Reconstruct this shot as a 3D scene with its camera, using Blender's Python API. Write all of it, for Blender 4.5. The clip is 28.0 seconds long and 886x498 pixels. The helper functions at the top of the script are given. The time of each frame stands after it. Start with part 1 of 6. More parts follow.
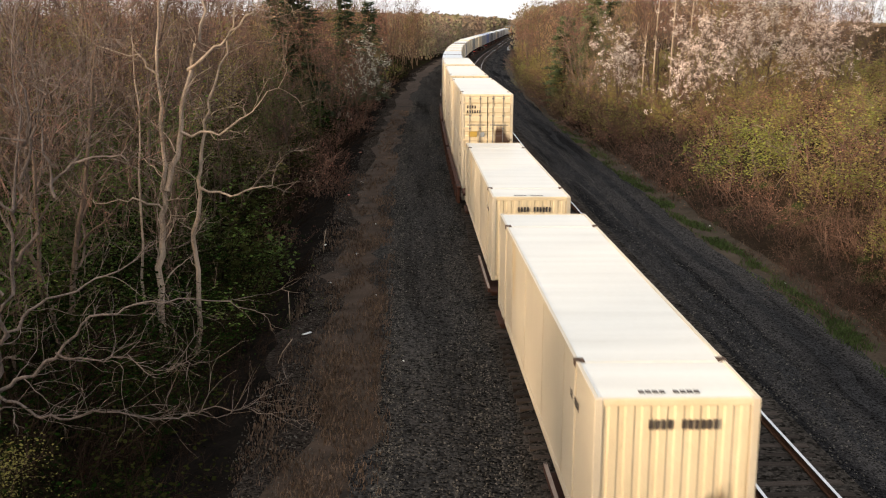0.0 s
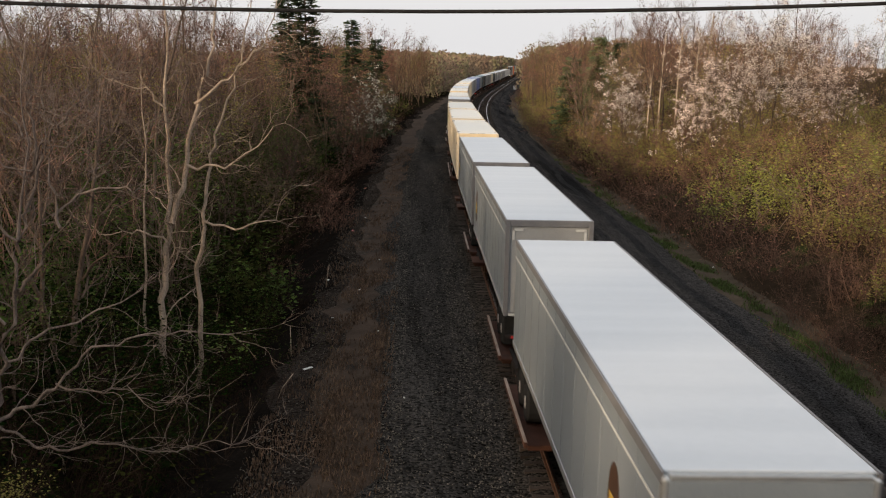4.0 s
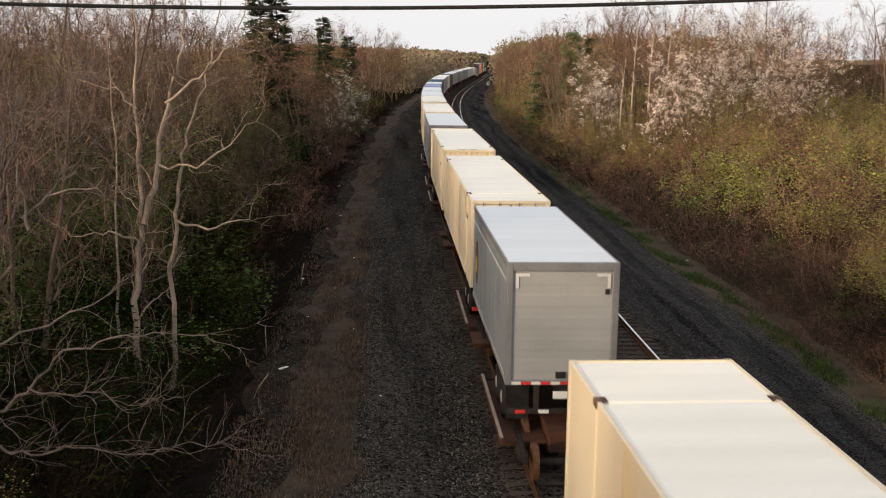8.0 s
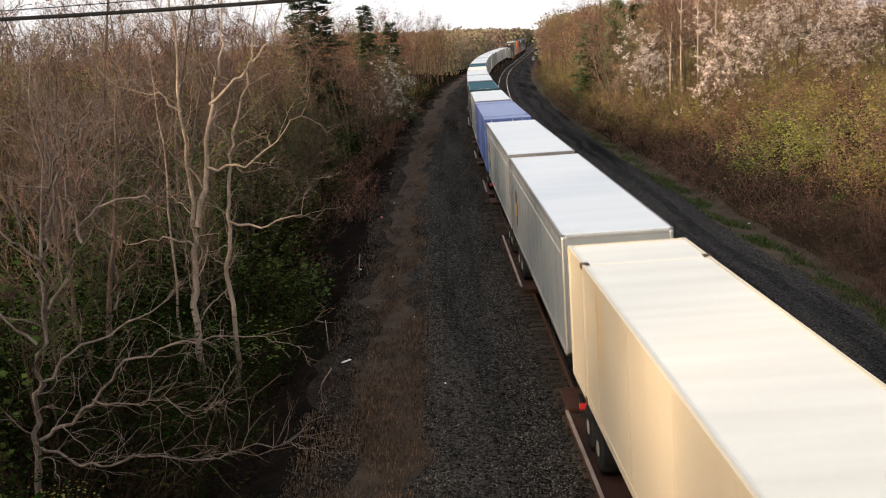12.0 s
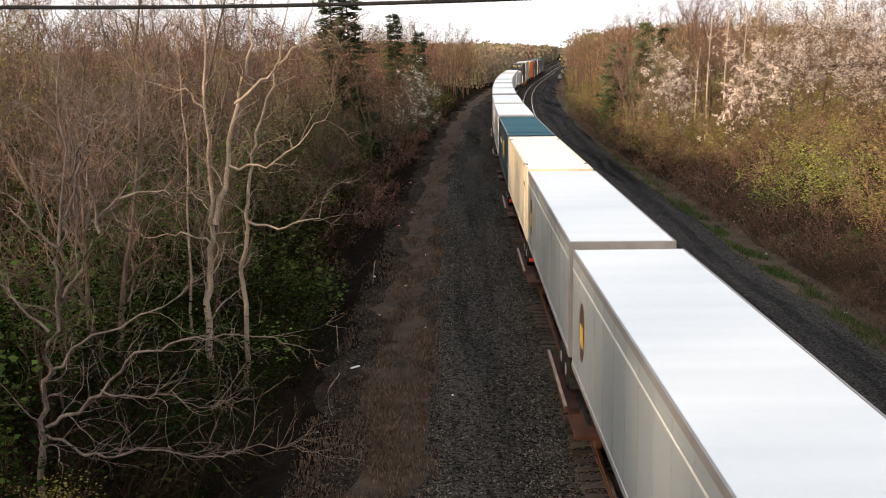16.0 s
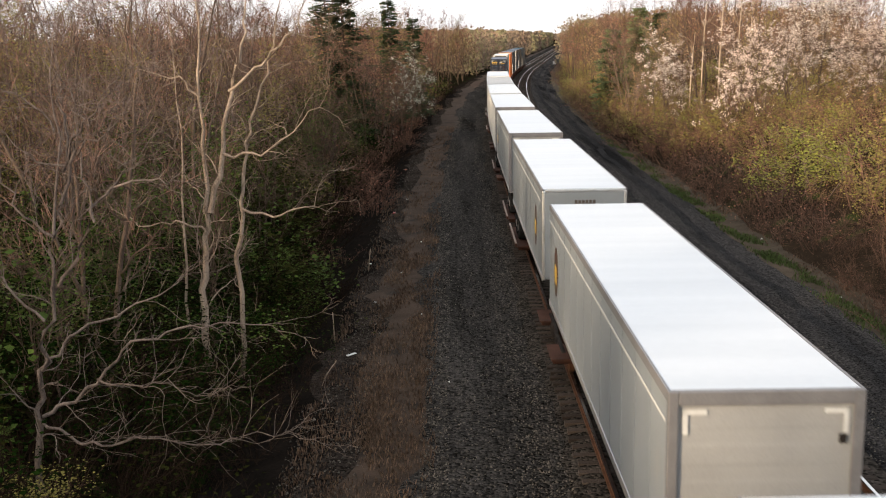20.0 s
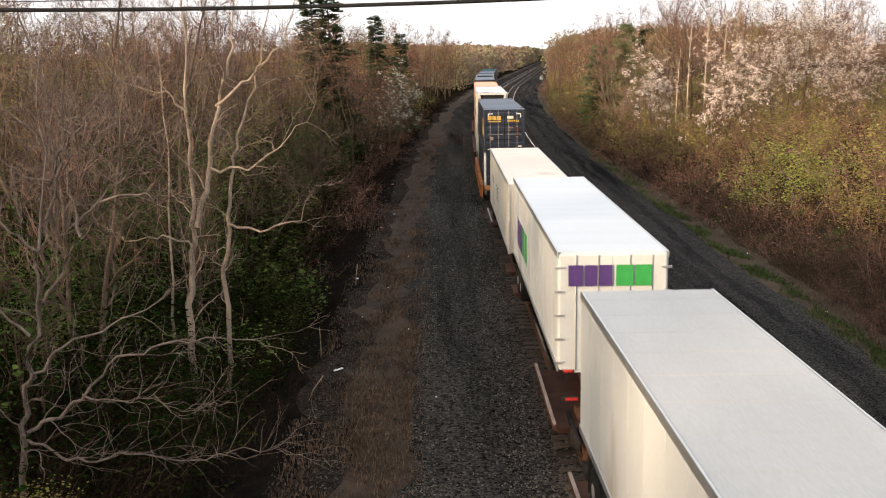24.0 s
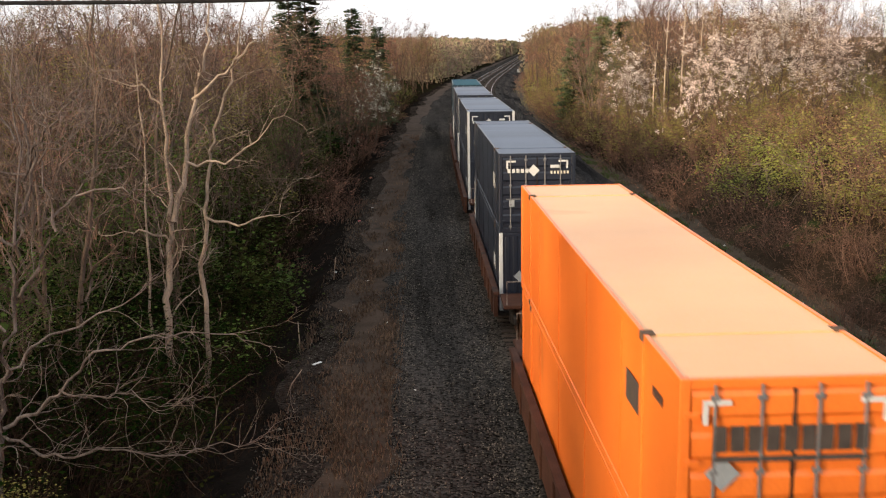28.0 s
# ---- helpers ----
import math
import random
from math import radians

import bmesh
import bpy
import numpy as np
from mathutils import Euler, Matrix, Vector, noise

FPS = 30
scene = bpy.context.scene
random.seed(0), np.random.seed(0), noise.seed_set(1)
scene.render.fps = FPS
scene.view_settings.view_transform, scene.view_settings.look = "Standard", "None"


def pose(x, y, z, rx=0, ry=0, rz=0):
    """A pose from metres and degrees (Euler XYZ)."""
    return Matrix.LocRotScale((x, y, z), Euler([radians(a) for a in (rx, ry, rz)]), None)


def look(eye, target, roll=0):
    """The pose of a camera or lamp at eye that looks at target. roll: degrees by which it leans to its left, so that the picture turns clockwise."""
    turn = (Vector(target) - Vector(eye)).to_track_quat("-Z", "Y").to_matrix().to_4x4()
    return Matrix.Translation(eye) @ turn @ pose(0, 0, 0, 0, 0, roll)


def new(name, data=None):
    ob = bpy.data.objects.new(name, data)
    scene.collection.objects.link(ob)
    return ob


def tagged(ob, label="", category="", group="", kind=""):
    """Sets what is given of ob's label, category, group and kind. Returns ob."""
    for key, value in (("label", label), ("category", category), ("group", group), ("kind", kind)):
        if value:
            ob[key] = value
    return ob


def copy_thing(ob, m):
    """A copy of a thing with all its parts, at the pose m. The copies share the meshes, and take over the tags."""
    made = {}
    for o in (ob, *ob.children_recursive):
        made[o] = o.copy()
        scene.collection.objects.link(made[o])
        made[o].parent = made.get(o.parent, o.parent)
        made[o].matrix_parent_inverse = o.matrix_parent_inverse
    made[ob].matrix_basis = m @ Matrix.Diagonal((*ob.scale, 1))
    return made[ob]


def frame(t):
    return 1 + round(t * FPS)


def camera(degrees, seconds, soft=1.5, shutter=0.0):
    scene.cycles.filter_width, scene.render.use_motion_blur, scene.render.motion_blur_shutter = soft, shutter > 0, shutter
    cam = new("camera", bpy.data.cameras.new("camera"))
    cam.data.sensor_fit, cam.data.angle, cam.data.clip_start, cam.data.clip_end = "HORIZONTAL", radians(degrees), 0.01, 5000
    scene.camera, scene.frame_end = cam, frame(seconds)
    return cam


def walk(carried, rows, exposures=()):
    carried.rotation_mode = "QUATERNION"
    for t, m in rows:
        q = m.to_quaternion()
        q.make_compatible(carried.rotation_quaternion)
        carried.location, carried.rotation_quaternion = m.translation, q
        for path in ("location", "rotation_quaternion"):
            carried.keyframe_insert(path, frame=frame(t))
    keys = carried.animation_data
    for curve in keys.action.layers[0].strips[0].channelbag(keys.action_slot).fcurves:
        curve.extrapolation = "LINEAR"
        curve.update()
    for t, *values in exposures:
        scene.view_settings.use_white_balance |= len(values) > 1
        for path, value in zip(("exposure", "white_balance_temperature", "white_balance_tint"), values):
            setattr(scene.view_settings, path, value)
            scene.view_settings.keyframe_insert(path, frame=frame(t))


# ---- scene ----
cam = camera(44.0, 28.0, soft=1.15, shutter=0.15)
walk(cam, [
    (0, pose(-0.13, -0.50, 9.35, 78.20, -0.36, -1.87)),
    (0.5, pose(-0.13, -0.48, 9.35, 79.29, -0.50, -1.79)),
    (1, pose(-0.12, -0.54, 9.35, 80.17, -0.82, -1.87)),
    (1.5, pose(-0.15, -0.49, 9.35, 80.85, -1.11, -1.87)),
    (2, pose(-0.14, -0.51, 9.35, 81.06, -1.45, -1.73)),
    (2.5, pose(-0.14, -0.52, 9.35, 81.05, -1.74, -1.58)),
    (3, pose(-0.14, -0.48, 9.35, 80.86, -1.53, -1.46)),
    (3.5, pose(-0.12, -0.50, 9.35, 80.54, -1.28, -1.45)),
    (5.5, pose(-0.13, -0.54, 9.35, 79.27, -1.60, -1.85)),
    (6, pose(-0.15, -0.49, 9.35, 79.36, -1.63, -2.10)),
    (6.5, pose(-0.13, -0.52, 9.35, 79.56, -1.53, -2.36)),
    (7, pose(-0.14, -0.54, 9.35, 79.94, -1.42, -2.55)),
    (7.5, pose(-0.13, -0.42, 9.35, 80.41, -1.25, -2.51)),
    (8, pose(-0.09, -0.45, 9.35, 79.98, -0.73, -2.91)),
    (8.5, pose(-0.05, -0.35, 9.35, 78.23, -1.92, -8.29)),
    (9, pose(-0.04, -0.14, 9.35, 77.27, -2.22, -4.35)),
    (9.5, pose(0.00, 0.00, 9.35, 77.46, 1.73, 0.70)),
    (10, pose(0.00, 0.00, 9.35, 78.71, 2.16, 0.26)),
    (10.5, pose(0.00, 0.00, 9.35, 78.77, 2.36, -0.65)),
    (11, pose(0.00, 0.00, 9.35, 78.26, 2.67, -0.23)),
    (11.5, pose(0.00, 0.00, 9.35, 77.37, 3.74, -0.58)),
    (12, pose(0.00, 0.00, 9.35, 79.04, 3.82, -0.68)),
    (12.5, pose(0.00, 0.00, 9.35, 79.68, 3.20, -0.60)),
    (14.5, pose(0.00, 0.00, 9.35, 80.70, 1.21, -0.10)),
    (15, pose(0.00, 0.00, 9.35, 80.85, 1.03, 0.31)),
    (15.5, pose(0.00, 0.00, 9.35, 80.61, 0.90, 0.67)),
    (16, pose(0.00, 0.00, 9.35, 79.70, 0.61, 0.75)),
    (16.5, pose(0.00, 0.00, 9.35, 79.23, 0.66, 0.60)),
    (17, pose(0.00, 0.00, 9.35, 78.82, 0.62, 0.43)),
    (17.5, pose(0.00, 0.00, 9.35, 78.51, 0.13, 0.38)),
    (18, pose(0.00, 0.00, 9.35, 78.19, -1.25, 0.61)),
    (18.5, pose(0.00, 0.00, 9.35, 78.23, -0.22, 0.38)),
    (19, pose(0.00, 0.00, 9.35, 78.40, -0.03, 0.46)),
    (19.5, pose(0.00, 0.00, 9.35, 78.73, 0.61, 0.43)),
    (20, pose(0.00, 0.00, 9.35, 79.01, 0.91, 0.46)),
    (20.5, pose(0.00, 0.00, 9.35, 79.30, 1.23, 0.47)),
    (21, pose(0.00, 0.00, 9.35, 79.58, 1.25, 0.40)),
    (21.5, pose(0.00, 0.00, 9.35, 79.83, 1.36, 0.29)),
    (23.5, pose(0.00, 0.00, 9.35, 79.84, 0.78, -0.13)),
    (24, pose(0.00, 0.00, 9.35, 79.77, 0.78, -0.20)),
    (24.5, pose(0.00, 0.00, 9.35, 79.74, 0.98, -0.37)),
    (25, pose(0.00, 0.00, 9.35, 79.69, 0.81, -0.45)),
    (25.5, pose(0.00, 0.00, 9.35, 79.60, 0.34, -0.56)),
    (26, pose(0.00, 0.00, 9.35, 79.61, -0.03, -0.79)),
    (26.5, pose(0.00, 0.00, 9.35, 79.53, -0.01, -1.01)),
    (27, pose(0.00, 0.00, 9.35, 79.50, 0.76, -1.25)),
    (27.5, pose(0.00, 0.00, 9.35, 79.46, 0.76, -1.30)),
    (28, pose(0.00, 0.00, 9.35, 79.40, 0.82, -1.36)),
], exposures=[(0, 0.6), (1.0, 0.32), (3.0, 0.02), (6.0, 0.4), (8.0, 0.3), (9.0, 0.34), (9.5, 0.42), (11.0, 0.6), (12.0, 0.55), (15.0, 0.85), (16.0, 0.78), (17.0, 0.7), (18.0, 1.32), (19.0, 0.82), (20.0, 0.77), (21.0, 0.76), (24.0, 0.76), (25.0, 0.68), (26.0, 1.52), (27.0, 1.1), (28.0, 0.68)])

# ---- sky and sun ----
SUN_UP, SUN_FROM = 11.5, 231.0       # degrees above the horizon, compass bearing with +y as north
world = bpy.data.worlds.new("sky")
scene.world = world
world.use_nodes = True
wn = world.node_tree
sky = wn.nodes.new("ShaderNodeTexSky")
sky.sky_type, sky.sun_disc = "NISHITA", False
sky.sun_elevation, sky.sun_rotation = radians(SUN_UP), radians(SUN_FROM)
sky.air_density, sky.dust_density, sky.ozone_density = 1.0, 6.0, 1.0
veil = wn.nodes.new("ShaderNodeMix")          # a thin, even, white cloud veil over the whole sky
veil.data_type = "RGBA"
veil.inputs[0].default_value = 0.5
veil.inputs[7].default_value = (16.0, 15.8, 16.0, 1)
wn.links.new(sky.outputs[0], veil.inputs[6])
wn.links.new(veil.outputs[2], wn.nodes["Background"].inputs[0])
wn.nodes["Background"].inputs[1].default_value = 0.09
sun = new("sun", bpy.data.lights.new("sun", "SUN"))
sun.data.energy, sun.data.angle, sun.data.color = 5.0, radians(4.0), (1.0, 0.76, 0.52)
b = radians(SUN_FROM)
sun.matrix_world = look((0, 0, 60), Vector((0, 0, 60)) - Vector((math.sin(b), math.cos(b), math.tan(radians(SUN_UP)))))


# ---- materials ----
def material(name, dark, light, scale=4.0, rough=0.7, bump=0.2, metal=0.0, stain=None, stain_at=0.62, stain_foot=0.0, stretch=(1, 1, 1), fine=40.0, per_object=0.0, per_island=0.0):
    m = bpy.data.materials.new(name)
    m.use_nodes = True
    n, l = m.node_tree.nodes, m.node_tree.links
    p = n["Principled BSDF"]
    p.inputs["Roughness"].default_value, p.inputs["Metallic"].default_value = rough, metal
    if rough > 0.65:
        p.inputs["Specular IOR Level"].default_value = 0.06 if max(light) > 0.06 else 0.0      # broken, matt surfaces
    tc, mp = n.new("ShaderNodeTexCoord"), n.new("ShaderNodeMapping")
    mp.inputs["Scale"].default_value = stretch
    l.new(tc.outputs["Object"], mp.inputs["Vector"])

    def noise_node(s, detail):
        t = n.new("ShaderNodeTexNoise")
        t.inputs["Scale"].default_value, t.inputs["Detail"].default_value = s, detail
        l.new(mp.outputs[0], t.inputs["Vector"])
        return t
    big, small = noise_node(scale, 6.0), noise_node(fine, 3.0)
    mixf = n.new("ShaderNodeMath")
    mixf.operation = "MULTIPLY_ADD"
    mixf.inputs[1].default_value = 0.45
    l.new(small.outputs["Fac"], mixf.inputs[0])
    sc = n.new("ShaderNodeMath")
    sc.operation = "MULTIPLY"
    sc.inputs[1].default_value = 0.55
    l.new(big.outputs["Fac"], sc.inputs[0])
    l.new(sc.outputs[0], mixf.inputs[2])
    ramp = n.new("ShaderNodeValToRGB")
    ramp.color_ramp.elements[0].position, ramp.color_ramp.elements[1].position = 0.32, 0.68
    ramp.color_ramp.elements[0].color, ramp.color_ramp.elements[1].color = (*dark, 1), (*light, 1)
    l.new(mixf.outputs[0], ramp.inputs[0])
    colour = ramp.outputs[0]
    if stain:
        s2 = noise_node(scale * 0.6 + 0.13, 8.0)
        r2 = n.new("ShaderNodeValToRGB")
        r2.color_ramp.elements[0].position, r2.color_ramp.elements[1].position = stain_at, stain_at + 0.13
        mask = s2.outputs["Fac"]
        if stain_foot:                  # rust that has crept up from the foot of a door
            sep, foot, plus = n.new("ShaderNodeSeparateXYZ"), n.new("ShaderNodeMapRange"), n.new("ShaderNodeMath")
            foot.inputs[1].default_value, foot.inputs[2].default_value, foot.inputs[3].default_value, foot.inputs[4].default_value = 0.0, 1.7, stain_foot, 0.0
            l.new(tc.outputs["Object"], sep.inputs[0])
            l.new(sep.outputs["Z"], foot.inputs[0])
            l.new(mask, plus.inputs[0])
            l.new(foot.outputs[0], plus.inputs[1])
            mask = plus.outputs[0]
        l.new(mask, r2.inputs[0])
        mx = n.new("ShaderNodeMix")
        mx.data_type = "RGBA"
        l.new(r2.outputs[0], mx.inputs[0])
        l.new(colour, mx.inputs[6])
        mx.inputs[7].default_value = (*stain, 1)
        colour = mx.outputs[2]
    for amount, source, socket in ((per_object, "ShaderNodeObjectInfo", "Random"), (per_island, "ShaderNodeNewGeometry", "Random Per Island")):
        if amount:
            info, hsv, rng = n.new(source), n.new("ShaderNodeHueSaturation"), n.new("ShaderNodeMapRange")
            rng.inputs[3].default_value, rng.inputs[4].default_value = 1 - amount, 1 + amount
            l.new(info.outputs[socket], rng.inputs[0])
            l.new(rng.outputs[0], hsv.inputs["Value"])
            l.new(colour, hsv.inputs["Color"])
            colour = hsv.outputs[0]
    l.new(colour, p.inputs["Base Color"])
    if bump:
        bp = n.new("ShaderNodeBump")
        bp.inputs["Strength"].default_value, bp.inputs["Distance"].default_value = bump, 0.03
        l.new(mixf.outputs[0], bp.inputs["Height"])
        l.new(bp.outputs[0], p.inputs["Normal"])
    return m


def leafy(name, dark, light, through_share=0.25, vary=0.45):
    """Thin leaves, petals and buds: colour varies from leaf to leaf, some light comes through."""
    m = material(name, dark, light, scale=0.8, rough=0.7, bump=0, per_island=vary, per_object=0.3)
    n, l = m.node_tree.nodes, m.node_tree.links
    p = n["Principled BSDF"]
    tr, mix = n.new("ShaderNodeBsdfTranslucent"), n.new("ShaderNodeMixShader")
    mix.inputs[0].default_value = through_share
    l.new(p.inputs["Base Color"].links[0].from_socket, tr.inputs["Color"])
    l.new(p.outputs[0], mix.inputs[1])
    l.new(tr.outputs[0], mix.inputs[2])
    l.new(mix.outputs[0], n["Material Output"].inputs["Surface"])
    return m


def ballast(name, dark, light, cell, **streaks):
    """Crushed stone: cells of differing grey with deep joints."""
    m = material(name, dark, light, scale=0.7, rough=0.95, bump=0.0, fine=9.0, **streaks)
    n, l = m.node_tree.nodes, m.node_tree.links
    p = n["Principled BSDF"]
    tc, v = n.new("ShaderNodeTexCoord"), n.new("ShaderNodeTexVoronoi")
    v.inputs["Scale"].default_value = cell
    l.new(tc.outputs["Object"], v.inputs["Vector"])
    hsv, rng = n.new("ShaderNodeHueSaturation"), n.new("ShaderNodeMapRange")
    rng.inputs[3].default_value, rng.inputs[4].default_value = 0.22, 1.8
    sep = n.new("ShaderNodeSeparateColor")
    l.new(v.outputs["Color"], sep.inputs[0])
    l.new(sep.outputs[0], rng.inputs[0])
    l.new(rng.outputs[0], hsv.inputs["Value"])
    l.new(p.inputs["Base Color"].links[0].from_socket, hsv.inputs["Color"])
    l.new(hsv.outputs[0], p.inputs["Base Color"])
    bp = n.new("ShaderNodeBump")
    bp.inputs["Strength"].default_value, bp.inputs["Distance"].default_value, bp.invert = 0.9, 0.05, True
    l.new(v.outputs["Distance"], bp.inputs["Height"])
    l.new(bp.outputs[0], p.inputs["Normal"])
    return m


BALLAST = ballast("old_ballast", (0.0155, 0.0148, 0.0142), (0.05, 0.0465, 0.043), 14, stretch=(1, 0.08, 1), stain=(0.014, 0.013, 0.012), stain_at=0.54)
BALLAST_TRACK = ballast("track_ballast", (0.018, 0.016, 0.0142), (0.054, 0.047, 0.04), 13)
CINDER = ballast("cinder_road", (0.03, 0.0285, 0.028), (0.06, 0.056, 0.053), 22, stretch=(1, 0.05, 1), stain=(0.016, 0.0155, 0.016), stain_at=0.5)
RUT = ballast("worn_road", (0.02, 0.0195, 0.02), (0.042, 0.041, 0.041), 25)
DRY = material("dry_grass_soil", (0.021, 0.0155, 0.0118), (0.066, 0.047, 0.035), scale=1.1, rough=1, bump=0.8, fine=14, stain=(0.02, 0.017, 0.015), stain_at=0.56)
COARSE = ballast("earthy_gravel", (0.011, 0.009, 0.0078), (0.038, 0.031, 0.026), 17)
# ditch soil and wood floor: shade under the brush painted in as near-black
DITCH = material("shade_dark_ditch_soil", (0.004, 0.0036, 0.0032), (0.013, 0.0105, 0.009), scale=1.2, rough=0.9, bump=0.8, fine=10)
FLOOR = material("shade_dark_floor_litter", (0.003, 0.0026, 0.0018), (0.014, 0.0105, 0.0068), scale=0.8, rough=1, bump=0.8, fine=12, stain=(0.012, 0.024, 0.006), stain_at=0.55)
VERGE = material("verge_grass_soil", (0.03, 0.024, 0.017), (0.085, 0.064, 0.044), scale=1.1, rough=1, bump=0.7, fine=9, stain=(0.035, 0.07, 0.018), stain_at=0.64)
BANK = material("bank_litter", (0.014, 0.010, 0.007), (0.05, 0.034, 0.022), scale=0.5, rough=1, bump=0.8, fine=8, stain=(0.04, 0.06, 0.016), stain_at=0.58)
STONE = material("loose_stone", (0.02, 0.0185, 0.0165), (0.13, 0.118, 0.1), scale=3, rough=0.9, bump=0.3, per_island=0.6)
RAIL_STEEL = material("polished_rail_head", (0.42, 0.42, 0.42), (0.62, 0.61, 0.6), scale=3, rough=0.22, bump=0.02, metal=1.0)
RAIL_RUST = material("rusted_rail_web", (0.05, 0.025, 0.015), (0.12, 0.06, 0.035), scale=6, rough=0.85, bump=0.3)
TIE = material("weathered_tie_wood", (0.022, 0.017, 0.014), (0.075, 0.06, 0.05), scale=3, rough=0.95, bump=0.6, stretch=(1, 6, 6), per_object=0.35)
BARK = material("pale_grey_bark", (0.055, 0.044, 0.038), (0.225, 0.182, 0.158), scale=5, rough=0.95, bump=0.6, stretch=(1, 1, 0.25), per_object=0.2)
BARK_DARK = material("brown_bark", (0.04, 0.028, 0.022), (0.13, 0.095, 0.07), scale=5, rough=0.95, bump=0.6, stretch=(1, 1, 0.25), per_object=0.25)
TWIG_BRUSH = material("greyish_brown_brush", (0.058, 0.034, 0.024), (0.19, 0.115, 0.083), scale=0.8, rough=0.95, bump=0, per_object=0.25, per_island=0.35)
# bark copy with the sun's brightness put into its tan colour
BARK_SUNLIT = material("sun_brightened_tan_bark", (0.12, 0.092, 0.07), (0.38, 0.305, 0.24), scale=5, rough=0.95, bump=0.6, stretch=(1, 1, 0.25))
# lighter tone for undergrowth that catches more light
LEAF_MID = leafy("mid_green_leaves", (0.028, 0.05, 0.01), (0.088, 0.125, 0.026))
BARK_MID = material("weathered_brown_grey_bark", (0.055, 0.04, 0.031), (0.17, 0.128, 0.1), scale=5, rough=0.95, bump=0.6, stretch=(1, 1, 0.25), per_object=0.3)
TWIG = material("grey_brown_twigs", (0.06, 0.043, 0.038), (0.225, 0.165, 0.145), scale=1.2, rough=0.9, bump=0, per_object=0.25, per_island=0.6)
TWIG_RED = material("red_brown_twigs", (0.05, 0.031, 0.024), (0.19, 0.12, 0.094), scale=0.8, rough=0.9, bump=0, per_object=0.3, per_island=0.6)
BUD_RED = leafy("russet_buds", (0.15, 0.065, 0.045), (0.36, 0.175, 0.12))
BUD_TAN = leafy("tan_catkins", (0.3, 0.185, 0.09), (0.55, 0.38, 0.2))
BUD_OLIVE = leafy("olive_spring_leaves", (0.115, 0.10, 0.028), (0.25, 0.22, 0.066), 0.3, 0.3)
LEAF_AMBER = leafy("bronze_young_leaves", (0.135, 0.092, 0.04), (0.27, 0.19, 0.088), 0.3, 0.3)
LEAF_GREEN = leafy("fresh_green_leaves", (0.115, 0.125, 0.028), (0.26, 0.27, 0.062), 0.3, 0.3)
# undergrowth green taken near black: the wood's shade is in the colour
LEAF_SHADE = leafy("shade_darkened_green_leaves", (0.003, 0.008, 0.0015), (0.012, 0.027, 0.005))
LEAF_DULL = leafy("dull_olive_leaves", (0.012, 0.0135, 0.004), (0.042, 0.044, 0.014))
# twig brown darkened to carry the shade inside the brush
TWIG_SHADE = material("shade_darkened_brown_twigs", (0.008, 0.0055, 0.004), (0.034, 0.022, 0.016), scale=0.8, rough=0.95, bump=0, per_object=0.25, per_island=0.3)
NEEDLE_DARK = leafy("dark_spruce_needles", (0.018, 0.028, 0.014), (0.055, 0.075, 0.034), 0.15)
NEEDLE = leafy("pine_needles", (0.06, 0.08, 0.04), (0.16, 0.195, 0.09), 0.2)
# white petals greyed to paint in the shade on the left-hand tree
PETAL_SHADED = leafy("shade_dulled_white_blossom", (0.34, 0.35, 0.29), (0.56, 0.56, 0.49), 0.3)
PETAL = leafy("pale_blossom", (0.68, 0.59, 0.51), (0.88, 0.81, 0.74), 0.35)
PETAL_PINK = leafy("pink_blossom", (0.66, 0.53, 0.46), (0.88, 0.77, 0.69), 0.35)
STRAW = material("dry_straw_blades", (0.045, 0.0305, 0.0215), (0.15, 0.104, 0.073), scale=0.6, rough=0.9, bump=0, per_island=0.45)
BLADE = material("green_grass_blades", (0.034, 0.056, 0.016), (0.088, 0.115, 0.038), scale=0.6, rough=0.8, bump=0, per_island=0.4)
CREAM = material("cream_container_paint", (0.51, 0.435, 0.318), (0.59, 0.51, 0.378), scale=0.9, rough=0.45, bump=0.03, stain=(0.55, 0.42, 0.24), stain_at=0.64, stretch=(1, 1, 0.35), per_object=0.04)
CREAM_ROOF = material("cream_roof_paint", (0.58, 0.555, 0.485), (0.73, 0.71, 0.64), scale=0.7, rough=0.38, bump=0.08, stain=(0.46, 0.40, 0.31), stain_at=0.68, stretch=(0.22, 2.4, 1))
# cream ends with low sun's gold mixed into the base; the stain is rust
CREAM_RUST = material("sun_gilded_rusty_cream_paint", (0.62, 0.5, 0.31), (0.73, 0.61, 0.41), scale=1.3, rough=0.5, bump=0.05, stain=(0.06, 0.03, 0.016), stain_at=0.60, stain_foot=0.24, stretch=(1.6, 1, 0.5))
GREY = material("grey_trailer_paint", (0.16, 0.185, 0.205), (0.215, 0.24, 0.26), scale=0.7, rough=0.35, bump=0.02, stain=(0.24, 0.245, 0.24), stain_at=0.62, stretch=(1, 1, 0.4), per_object=0.08)
GREY_DOOR = material("light_grey_door", (0.23, 0.235, 0.235), (0.3, 0.305, 0.3), scale=1.0, rough=0.4, bump=0.03, stain=(0.33, 0.31, 0.27), stain_at=0.62)
ROOF = material("white_trailer_roof", (0.41, 0.45, 0.49), (0.54, 0.575, 0.61), scale=0.5, rough=0.3, bump=0.06, stain=(0.46, 0.46, 0.47), stain_at=0.66, stretch=(0.16, 2.2, 1))
